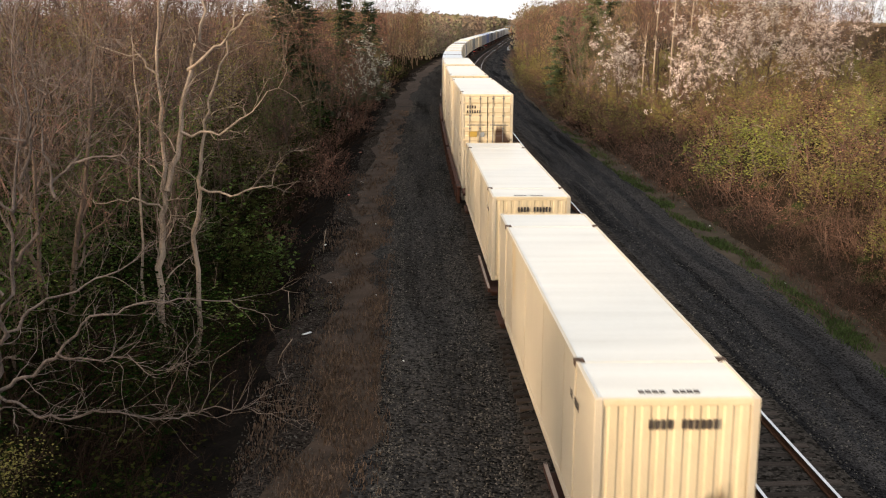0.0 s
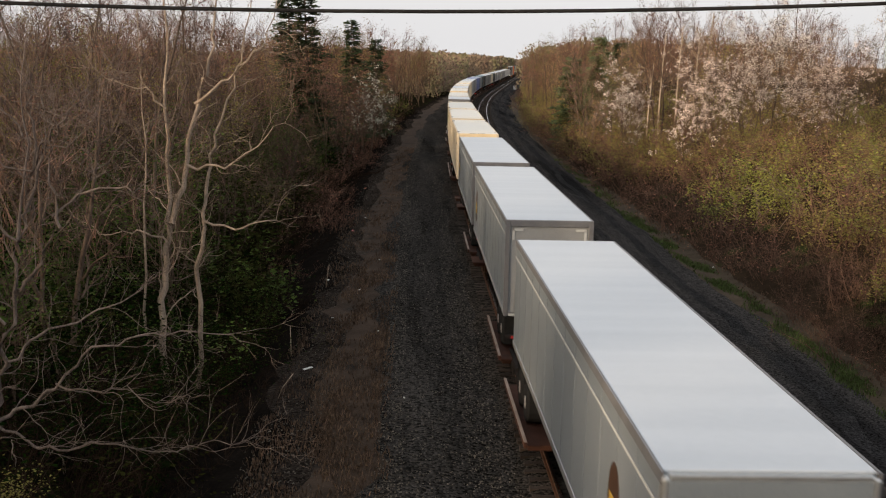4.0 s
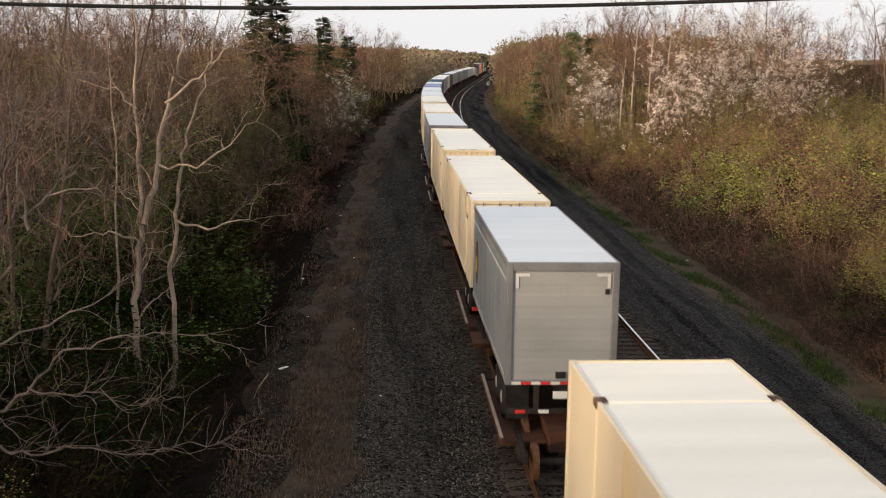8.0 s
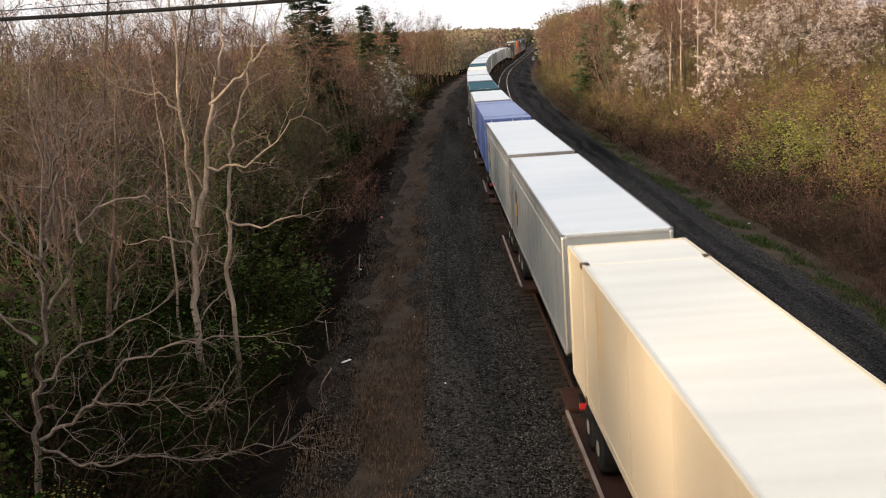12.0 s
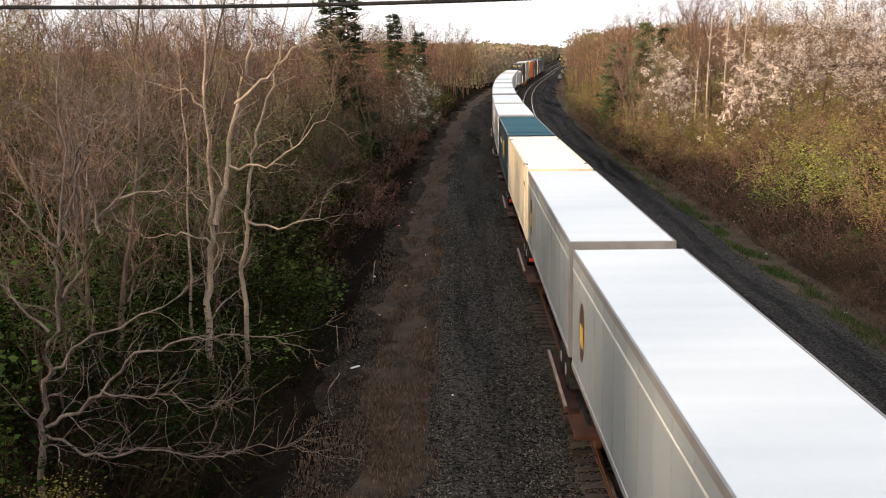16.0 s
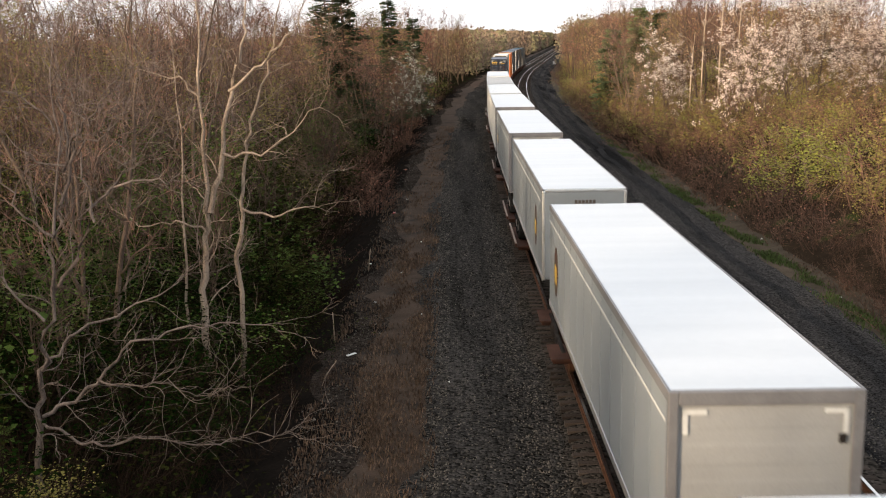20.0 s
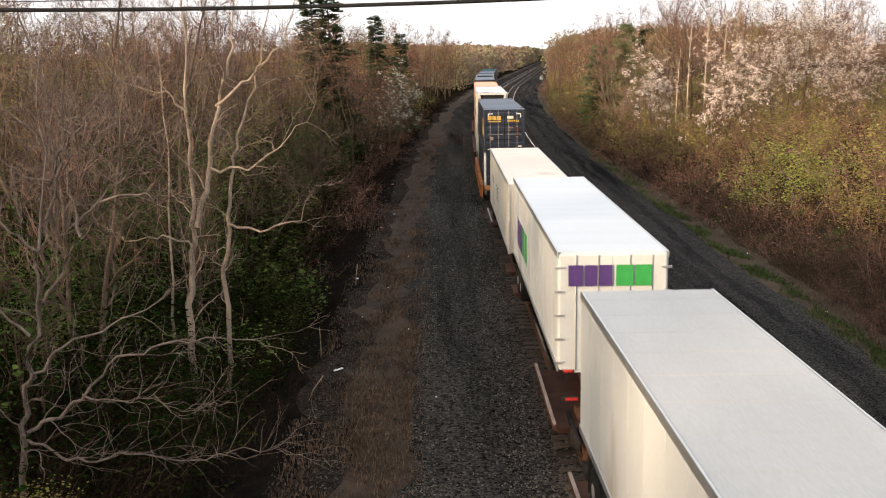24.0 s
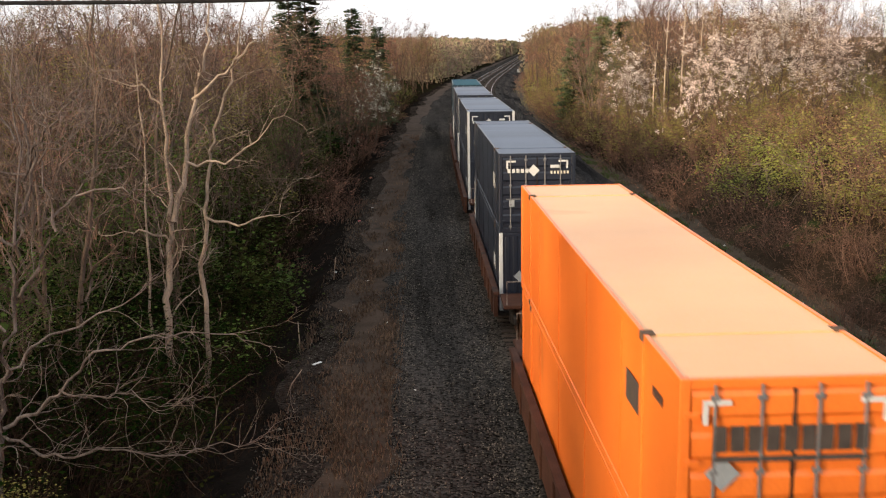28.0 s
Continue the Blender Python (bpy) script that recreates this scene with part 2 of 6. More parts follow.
ROOF_GREY = material("dull_grey_ribbed_roof", (0.30, 0.30, 0.30), (0.42, 0.42, 0.41), scale=0.5, rough=0.45, bump=0.05, stain=(0.20, 0.18, 0.16), stain_at=0.66, stretch=(1, 0.3, 1))
ROOF_PINK = material("dusty_pinkish_roof", (0.62, 0.50, 0.42), (0.78, 0.66, 0.58), scale=0.4, rough=0.5, bump=0.05, stain=(0.28, 0.21, 0.17), stain_at=0.63)
WHITE = material("white_paint", (0.46, 0.47, 0.46), (0.55, 0.56, 0.545), scale=0.8, rough=0.4, bump=0.03, stain=(0.36, 0.335, 0.28), stain_at=0.62, stretch=(1, 1, 0.4))
# white dimmed to paint in partial shade on the sides; the stain is soiling
REEFER = material("shaded_soiled_white_panels", (0.35, 0.335, 0.29), (0.45, 0.435, 0.385), scale=0.9, rough=0.4, bump=0.03, stain=(0.24, 0.21, 0.16), stain_at=0.60, stretch=(1, 1, 0.4))
WHITE_DIRTY = material("grimy_white_cover", (0.47, 0.44, 0.38), (0.60, 0.57, 0.50), scale=1.8, rough=0.45, bump=0.04, stain=(0.26, 0.20, 0.14), stain_at=0.53, stretch=(1, 1, 0.4))
SOOT = material("black_soot", (0.03, 0.028, 0.027), (0.14, 0.13, 0.12), scale=6, rough=0.8, bump=0)
FRAME_GREY = material("dark_grey_frame", (0.10, 0.10, 0.105), (0.17, 0.17, 0.175), scale=2, rough=0.5, bump=0.05)
ALU = material("aluminium_rail", (0.45, 0.46, 0.46), (0.60, 0.61, 0.61), scale=3, rough=0.35, bump=0.03, metal=0.8)
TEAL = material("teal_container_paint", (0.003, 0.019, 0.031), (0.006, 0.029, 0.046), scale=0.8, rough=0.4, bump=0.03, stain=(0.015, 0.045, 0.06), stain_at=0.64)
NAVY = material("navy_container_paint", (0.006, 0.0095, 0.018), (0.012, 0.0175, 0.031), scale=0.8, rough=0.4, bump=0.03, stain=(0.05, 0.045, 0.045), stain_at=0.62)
# navy, teal and orange roofs have a paler tone than their walls
NAVY_ROOF = material("paler_navy_roof", (0.045, 0.064, 0.10), (0.095, 0.125, 0.18), scale=0.5, rough=0.6, bump=0.05, stain=(0.03, 0.04, 0.06), stain_at=0.62, stretch=(0.3, 1.4, 1))
TEAL_ROOF = material("paler_teal_roof", (0.006, 0.058, 0.084), (0.012, 0.084, 0.118), scale=0.5, rough=0.66, bump=0.05, stain=(0.03, 0.085, 0.11), stain_at=0.64, stretch=(0.2, 1.6, 1))
BLUE = material("blue_container_paint", (0.05, 0.09, 0.26), (0.09, 0.14, 0.36), scale=0.7, rough=0.4, bump=0.03)
ORANGE = material("orange_container_paint", (0.68, 0.138, 0.013), (0.79, 0.19, 0.025), scale=0.8, rough=0.4, bump=0.03, stain=(0.50, 0.12, 0.02), stain_at=0.64, stretch=(1, 1, 0.4))
ORANGE_ROOF = material("paler_orange_roof", (0.62, 0.295, 0.11), (0.72, 0.38, 0.16), scale=0.5, rough=0.4, bump=0.04, stain=(0.6, 0.22, 0.06), stain_at=0.64)
STEEL_DARK = material("grimy_black_steel", (0.012, 0.011, 0.011), (0.04, 0.035, 0.032), scale=3, rough=0.7, bump=0.2)
CAR_BROWN = material("brown_railcar_paint", (0.036, 0.017, 0.012), (0.085, 0.04, 0.027), scale=1.5, rough=0.7, bump=0.1, stain=(0.03, 0.02, 0.017), stain_at=0.58)
CAR_RUST = material("orange_brown_railcar_paint", (0.22, 0.085, 0.03), (0.33, 0.14, 0.05), scale=1.5, rough=0.7, bump=0.1, stain=(0.06, 0.03, 0.02), stain_at=0.6)
CASTING = material("rusty_casting", (0.02, 0.014, 0.011), (0.15, 0.10, 0.07), scale=7, rough=0.8, bump=0.2)
GUARD = material("scuffed_guard_edge", (0.12, 0.07, 0.05), (0.34, 0.28, 0.235), scale=1.3, rough=0.6, bump=0.05)
RUBBER = material("tyre_rubber", (0.01, 0.01, 0.01), (0.03, 0.03, 0.03), scale=4, rough=0.9, bump=0.1)
HUB = material("white_wheel_hub", (0.12, 0.115, 0.11), (0.24, 0.23, 0.22), scale=5, rough=0.5, bump=0.05)
INK = material("dark_lettering", (0.03, 0.022, 0.018), (0.07, 0.055, 0.045), scale=6, rough=0.6, bump=0)
INK_PALE = material("pale_lettering", (0.45, 0.42, 0.33), (0.62, 0.58, 0.46), scale=6, rough=0.6, bump=0)
GOLD = material("golden_yellow_mark", (0.38, 0.24, 0.04), (0.50, 0.33, 0.06), scale=4, rough=0.5, bump=0)
LOGO_BROWN = material("brown_shield_paint", (0.035, 0.018, 0.01), (0.06, 0.03, 0.016), scale=4, rough=0.5, bump=0)
PURPLE = material("purple_mark", (0.05, 0.02, 0.11), (0.07, 0.03, 0.15), scale=4, rough=0.5, bump=0)
GREEN_MARK = material("green_mark", (0.02, 0.22, 0.04), (0.04, 0.32, 0.07), scale=4, rough=0.5, bump=0)
RED = material("red_reflective_tape", (0.40, 0.02, 0.02), (0.52, 0.035, 0.03), scale=4, rough=0.35, bump=0)
SLATE = material("slate_placard", (0.20, 0.22, 0.23), (0.30, 0.32, 0.33), scale=4, rough=0.6, bump=0)
# distant wood colours, greyed and lightened: the air's haze is painted in
FAR_A = leafy("haze_tinted_russet_wood", (0.135, 0.095, 0.07), (0.25, 0.185, 0.145), 0.25, 0.2)
FAR_B = leafy("haze_tinted_tan_wood", (0.15, 0.115, 0.083), (0.27, 0.215, 0.16), 0.25, 0.2)
FAR_C = leafy("haze_tinted_olive_wood", (0.115, 0.105, 0.06), (0.215, 0.195, 0.12), 0.25, 0.2)
CABLE = material("black_cable_sheath", (0.012, 0.012, 0.013), (0.03, 0.03, 0.03), scale=5, rough=0.7, bump=0)
BIRCH = material("pale_dead_trunk", (0.22, 0.165, 0.12), (0.42, 0.34, 0.26), scale=4, rough=0.9, bump=0.5, stretch=(1, 1, 0.3))


# ---- mesh helpers ----
class Shape:
    """Collects corners and faces of one mesh."""

    def __init__(self):
        self.v, self.f, self.arrays = [], [], None

    def add(self, verts, faces):
        o = len(self.v)
        self.v.extend(verts)
        self.f.extend([tuple(i + o for i in f) for f in faces])
        return self

    def box(self, x0, x1, y0, y1, z0, z1, c=0.0):
        """A box whose edges are cut by c."""
        if c <= 0:
            return self.add([(x, y, z) for z in (z0, z1) for y in (y0, y1) for x in (x0, x1)],
                            [(0, 2, 3, 1), (4, 5, 7, 6), (0, 1, 5, 4), (2, 6, 7, 3), (0, 4, 6, 2), (1, 3, 7, 5)])
        bm = bmesh.new()
        bmesh.ops.create_cube(bm, size=1, matrix=Matrix.Translation(((x0 + x1) / 2, (y0 + y1) / 2, (z0 + z1) / 2)) @ Matrix.Diagonal((x1 - x0, y1 - y0, z1 - z0, 1)))
        bmesh.ops.bevel(bm, geom=bm.edges[:], offset=c, segments=2, profile=0.5, affect="EDGES")
        bm.verts.index_update()
        self.add([tuple(v.co) for v in bm.verts], [tuple(v.index for v in f.verts) for f in bm.faces])
        bm.free()
        return self

    def tube(self, points, radii, n=6, cap=True):
        """A tapered tube along points."""
        o, rings = len(self.v), len(points)
        for i in range(rings):
            p = points[i]
            q = points[min(i + 1, rings - 1)]
            g = points[max(i - 1, 0)]
            dx, dy, dz = q[0] - g[0], q[1] - g[1], q[2] - g[2]
            d = math.sqrt(dx * dx + dy * dy + dz * dz) or 1.0
            dx, dy, dz = dx / d, dy / d, dz / d
            ax, ay, az = (0.0, 0.0, 1.0) if abs(dz) < 0.9 else (1.0, 0.0, 0.0)
            ux, uy, uz = dy * az - dz * ay, dz * ax - dx * az, dx * ay - dy * ax
            d = math.sqrt(ux * ux + uy * uy + uz * uz)
            ux, uy, uz = ux / d, uy / d, uz / d
            wx, wy, wz = dy * uz - dz * uy, dz * ux - dx * uz, dx * uy - dy * ux
            r = radii[i]
            for k in range(n):
                a = 2 * math.pi * k / n
                c, s = math.cos(a) * r, math.sin(a) * r
                self.v.append((p[0] + ux * c + wx * s, p[1] + uy * c + wy * s, p[2] + uz * c + wz * s))
        for i in range(rings - 1):
            for k in range(n):
                a, b2 = o + i * n + k, o + i * n + (k + 1) % n
                self.f.append((a, b2, b2 + n, a + n))
        if cap:
            self.f.append(tuple(o + k for k in range(n))[::-1])
            self.f.append(tuple(o + (rings - 1) * n + k for k in range(n)))
        return self

    def disc(self, x0, x1, y, z, r, n=18):
        """A wheel across x."""
        return self.tube([(x0, y, z), (x1, y, z)], [r, r], n)

    def mesh(self, name, mat, smooth=False):
        me = bpy.data.meshes.new(name)
        me.from_pydata(self.v, [], self.f)
        me.materials.append(mat)
        if smooth:
            me.polygons.foreach_set("use_smooth", [True] * len(me.polygons))
        me.update()
        return me


def part(name, shape, mat, parent=None, label="", smooth=False):
    """One mesh object under a thing or a part."""
    ob = new(name, shape.mesh(name, mat, smooth))
    ob.parent = parent
    if label:
        ob["label"] = label
    return ob


def thing(name, label, category, group="", kind=""):
    return tagged(new(name), label, category, group, kind)


# ---- the line of the railway ----
TRACK_X, BEND_FROM, RADIUS, BEND = 3.98, 50.0, 2350.0, 0.115


def along(s, u=0.0):
    """Place and heading on the railway, s metres ahead of the eye and u metres to the right of the left-hand track."""
    a = min(max((s - BEND_FROM) / RADIUS, 0.0), BEND)
    x, y = TRACK_X + RADIUS * (1 - math.cos(a)), min(s, BEND_FROM) + RADIUS * math.sin(a)
    rest = max(0.0, s - BEND_FROM - BEND * RADIUS)
    x, y = x + rest * math.sin(a), y + rest * math.cos(a)
    near = min(max(30.0 - s, 0.0), 30.0)               # a slight opposite bend before the eye
    x, a = x + 0.00048 * near * near + 0.0288 * max(0.0, -s), a - 0.00096 * near
    return x + u * math.cos(a), y - u * math.sin(a), a


RIGHT_U = 3.80                         # the second track


def lie(u):
    """Height of the land u metres to the right of the left-hand track."""
    knots = ((-400, 1.5), (-60, 0.0), (-20, -0.9), (-13, -1.35), (-10.2, -1.3), (-8.7, -0.75), (-7.7, -0.42), (-5.2, -0.38), (-4.6, -0.34), (-1.7, -0.34), (-1.35, -0.22),
             (5.3, -0.22), (6.0, -0.36), (9.4, -0.42), (10.6, -0.5), (11.6, -0.35), (18.5, 2.6), (24, 3.3), (60, 3.6), (400, 5.0))
    for (a, za), (c, zc) in zip(knots, knots[1:]):
        if u <= c:
            return za + (zc - za) * max(0.0, (u - a) / (c - a))
    return knots[-1][1]


def land(u, s):
    x, y, _ = along(s, u)
    z = lie(u)
    rough = 0.5 if u < -10 or u > 12 else 0.05
    return Vector((x, y, z + rough * noise.noise((x * 0.12, y * 0.12, 0.3)) + 0.25 * rough * noise.noise((x * 0.7, y * 0.7, 1.3))))


# ---- the land: one sheet ----
def build_ground():
    cols = [-900, -400, -200, -120, -80, -60, -45, -34, -26, -20, -16, -13, -11.2, -10.2, -9.4, -8.7, -8.2, -7.7, -7.2, -6.8, -6.2, -5.9, -5.5, -5.15, -4.9, -4.3, -3.6, -2.9, -2.2, -1.75, -1.3, -0.6, 0.6, 1.4,
            2.2, 3.2, 4.6, 5.4, 6.0, 6.5, 7.0, 7.6, 8.0, 8.5, 9.0, 9.6, 10.2, 10.7, 11.2, 12.2, 13.5, 15, 16.7, 18.5, 21, 24, 30, 40, 60, 90, 140, 220, 400, 900]
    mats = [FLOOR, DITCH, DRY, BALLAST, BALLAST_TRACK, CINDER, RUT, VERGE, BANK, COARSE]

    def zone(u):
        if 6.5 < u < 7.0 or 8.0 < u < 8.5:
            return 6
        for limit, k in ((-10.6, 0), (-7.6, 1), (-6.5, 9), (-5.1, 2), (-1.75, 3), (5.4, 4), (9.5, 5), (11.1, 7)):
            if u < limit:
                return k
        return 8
    rows = [-900, -500, -300, -150, -80, -40, -20, -5, 5] + [10 + i for i in range(60)] + [70 + 2 * i for i in range(40)] + [150 + 5 * i for i in range(32)] + [310 + 20 * i for i in range(20)] + [720, 800, 1000, 1300, 1800, 2600, 3600]
    v, f, k = [], [], []
    for s in rows:
        for u in cols:
            wob = 0.0
            if -9 < u < -1 or 5.4 < u < 12:
                wob = (0.7 * noise.noise((u * 0.15, s * 0.13, 2.1)) + 0.5 * noise.noise((u * 0.3, s * 0.5, 5.1)) + 0.3 * noise.noise((u * 0.3, s * 1.7, 8.1))) * (1.7 if u < -6.3 else (1.25 if u < -4.3 else 0.5))
            x, y, a = along(s, u + wob)
            v.append((x, y, land(u, s).z))
    n = len(cols)
    for i in range(len(rows) - 1):
        for j in range(n - 1):
            f.append((i * n + j, i * n + j + 1, (i + 1) * n + j + 1, (i + 1) * n + j))
            k.append(zone((cols[j] + cols[j + 1]) / 2))
    me = bpy.data.meshes.new("ground")
    me.from_pydata(v, [], f)
    for m in mats:
        me.materials.append(m)
    me.polygons.foreach_set("material_index", k)
    me.polygons.foreach_set("use_smooth", [True] * len(f))
    me.update()
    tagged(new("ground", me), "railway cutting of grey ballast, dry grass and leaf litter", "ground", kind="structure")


build_ground()


# ---- the two tracks ----
def build_track(u0, shiny, label):
    track = thing("railway_track", label, "railway track", "railway tracks", "structure")
    for side in (-0.752, 0.752):
        web, head = Shape(), Shape()
        stations = [-60, -20] + list(range(0, 420, 10)) + list(range(420, 1300, 60))
        for shape, w, z0, z1 in ((web, 0.07, -0.185, -0.155), (web, 0.012, -0.155, -0.04), (head, 0.036, -0.04, 0.0)):
            o = len(shape.v)
            for s in stations:
                for du, z in ((-w, z0), (w, z0), (w, z1), (-w, z1)):
                    x, y, a = along(s, u0 + side + du)
                    shape.v.append((x, y, z))
            for i in range(len(stations) - 1):
                for q in range(4):
                    a, c = o + 4 * i + q, o + 4 * i + (q + 1) % 4
                    shape.f.append((a, c, c + 4, a + 4))
        rail = part("rail", web, RAIL_RUST, track, "rusty steel rail")
        part("rail_head", head, RAIL_STEEL if shiny else RAIL_RUST, rail, "bright worn rail head")
    return track


TRACKS = [build_track(0.0, True, "railway track of steel rails on weathered wooden ties"), build_track(RIGHT_U, True, "railway track beside the gravel road with bright rails")]


# ---- plants ----
rnd = random.Random(7)
SHAPES = {}                             # pattern plant -> its shapes and materials


def bend(d, amount, r):
    v = Vector((d[0] + r.uniform(-1, 1) * amount, d[1] + r.uniform(-1, 1) * amount, d[2] + r.uniform(-1, 1) * amount))
    return v.normalized()


def limb(shape, tips, p, d, r0, length, steps, wobble, lift, r, n):
    """A wandering tapered limb; gathers the points along it."""
    pts, rad = [tuple(p)], [r0]
    for i in range(steps):
        d = bend(d, wobble, r)
        d = Vector((d.x, d.y, d.z + lift)).normalized()
        p = p + d * (length / steps)
        pts.append(tuple(p))
        rad.append(r0 * (1 - 0.72 * (i + 1) / steps))
        tips.append((p.copy(), d.copy(), rad[-1]))
    shape.tube(pts, rad, n, cap=False)
    return p, d, rad[-1]


def twigs_on(shape, tips, count, length, radius, r, lift=0.25, spread=0.9, forks=2):
    """Fine twigs from random points of the limbs; gives their ends."""
    ends = []
    for _ in range(count):
        p, d, _r = tips[r.randrange(len(tips))]
        d = bend(d, spread, r)
        d = Vector((d.x, d.y, d.z + lift)).normalized()
        l = length * r.uniform(0.5, 1.3)
        mid = p + d * l * 0.5
        d2 = bend(d, 0.6, r)
        end = mid + d2 * l * 0.5
        shape.tube([tuple(p), tuple(mid), tuple(end)], [radius, radius * 0.7, radius * 0.3], 3, cap=False)
        ends += [mid, end]
        for _k in range(forks):
            q = p.lerp(mid, r.uniform(0.3, 1)) if r.random() < 0.5 else mid.lerp(end, r.random())
            d3 = bend(d, 0.8, r)
            e = q + Vector((d3.x, d3.y, d3.z + 0.1)) * l * r.uniform(0.25, 0.5)
            shape.tube([tuple(q), tuple(e)], [radius * 0.55, radius * 0.25], 3, cap=False)
            ends.append(e)
    return ends


def leaves_at(shape, places, count, size, scatter, r, clump=0):
    """Small bent leaves round the twig ends."""
    for k in range(count):
        if clump and k % clump == 0:
            heart = places[r.randrange(len(places))]
        c = heart if clump else places[r.randrange(len(places))]
        x, y, z = c[0] + r.gauss(0, scatter), c[1] + r.gauss(0, scatter), c[2] + r.gauss(0, scatter)
        a, t, s = r.uniform(0, 6.28), r.uniform(-0.9, 0.9), size * r.uniform(0.5, 1.4)
        ca, sa, ct, st = math.cos(a) * s, math.sin(a) * s, math.cos(t), math.sin(t)
        shape.add([(x - ca * 0.5, y - sa * 0.5, z), (x + sa * 0.3 * ct, y - ca * 0.3 * ct, z + s * 0.3 * st), (x + ca * 0.5, y + sa * 0.5, z + s * 0.12), (x - sa * 0.3 * ct, y + ca * 0.3 * ct, z - s * 0.3 * st)], [(0, 1, 2, 3)])


def tree(label, seed, height, stems, spread, bark, twig, bud=None, buds=0, bud_size=0.07, twig_count=420, twig_len=0.9, lean=0.0, category="tree", low=0.25, branch=9, twig_r=0.011, scatter=0.12, clump=0, rise=0.35):
    """A tree of tapered stems, wandering branches in three orders and fans of rising twigs."""
    r = random.Random(seed)
    root = thing("tree", label, category)
    wood, fine, tips = Shape(), Shape(), []
    for k in range(stems):
        a = r.uniform(0, 6.28)
        d = Vector((math.cos(a) * (0.10 + 0.10 * (stems > 1)) + lean, math.sin(a) * (0.10 + 0.10 * (stems > 1)), 1)).normalized()
        h = height * (1 if k == 0 else r.uniform(0.7, 0.98))
        base = Vector((math.cos(a) * 0.18 * (stems > 1), math.sin(a) * 0.18 * (stems > 1), -0.25))
        stem_tips = []
        limb(wood, stem_tips, base, d, height * 0.0085 * r.uniform(0.65, 1.15), h, 12, 0.12, 0.06, r, 7)
        tips += stem_tips[8:]
        for j in range(branch):
            q, dq, rq = stem_tips[min(11, int(12 * (low + (0.95 - low) * (j + r.random()) / branch)))]
            b2 = r.uniform(0, 6.28)
            out = Vector((math.cos(b2), math.sin(b2), r.uniform(0.2, 1.1))).normalized()
            sub = []
            limb(wood, sub, q, out, max(0.018, rq * 0.55), spread * r.uniform(0.55, 1.15) * (1.15 - 0.5 * j / branch), 7, 0.30, 0.10, r, 5)
            tips += sub[3:]
            for _m in range(4):
                q2, d2, r2 = sub[r.randrange(1, 7)]
                sub2 = []
                limb(wood, sub2, q2, bend(d2, 0.8, r), max(0.012, r2 * 0.65), spread * r.uniform(0.25, 0.6), 5, 0.32, 0.12, r, 4)
                tips += sub2
    ends = twigs_on(fine, tips, twig_count, twig_len, twig_r, r, lift=rise, spread=0.75, forks=1)
    part("trunk", wood, bark, root, smooth=True)
    part("crown", fine, twig, root, "bare fine twigs")
    SHAPES[root] = [(wood, bark), (fine, twig)]
    if bud:
        bl = Shape()
        leaves_at(bl, ends, buds, bud_size, scatter, r, clump)
        part("foliage", bl, bud, root, "opening buds and young leaves")
        SHAPES[root].append((bl, bud))
    return root


def shrub(label, seed, height, width, twig, bud=None, buds=0, bud_size=0.06, stems=26, twig_count=160, category="shrub", scatter=0.1, thick=1.0, clump=0):
    r = random.Random(seed)
    root = thing("shrub", label, category)
    wood, tips = Shape(), []
    for k in range(stems):
        a, q = r.uniform(0, 6.28), r.random() ** 0.5 * width * 0.5
        d = Vector((math.cos(a) * 0.8 * r.random(), math.sin(a) * 0.8 * r.random(), 1)).normalized()
        sub = []
        limb(wood, sub, Vector((math.cos(a) * q, math.sin(a) * q, -0.2)), d, 0.016 * thick, height * r.uniform(0.55, 1.15), 5, 0.36, -0.05, r, 3)
        tips += sub
    ends = twigs_on(wood, tips, twig_count, 0.55 * height * 0.4, 0.006 * thick, r, 0.1, 1.3, 2)
    tagged(part("brush", wood, twig, root), kind="stuff")
    SHAPES[root] = [(wood, twig)]
    if bud:
        bl = Shape()
        leaves_at(bl, ends, buds, bud_size, scatter, r, clump)
        part("foliage", bl, bud, root, "small spring leaves")
        SHAPES[root].append((bl, bud))
    return root


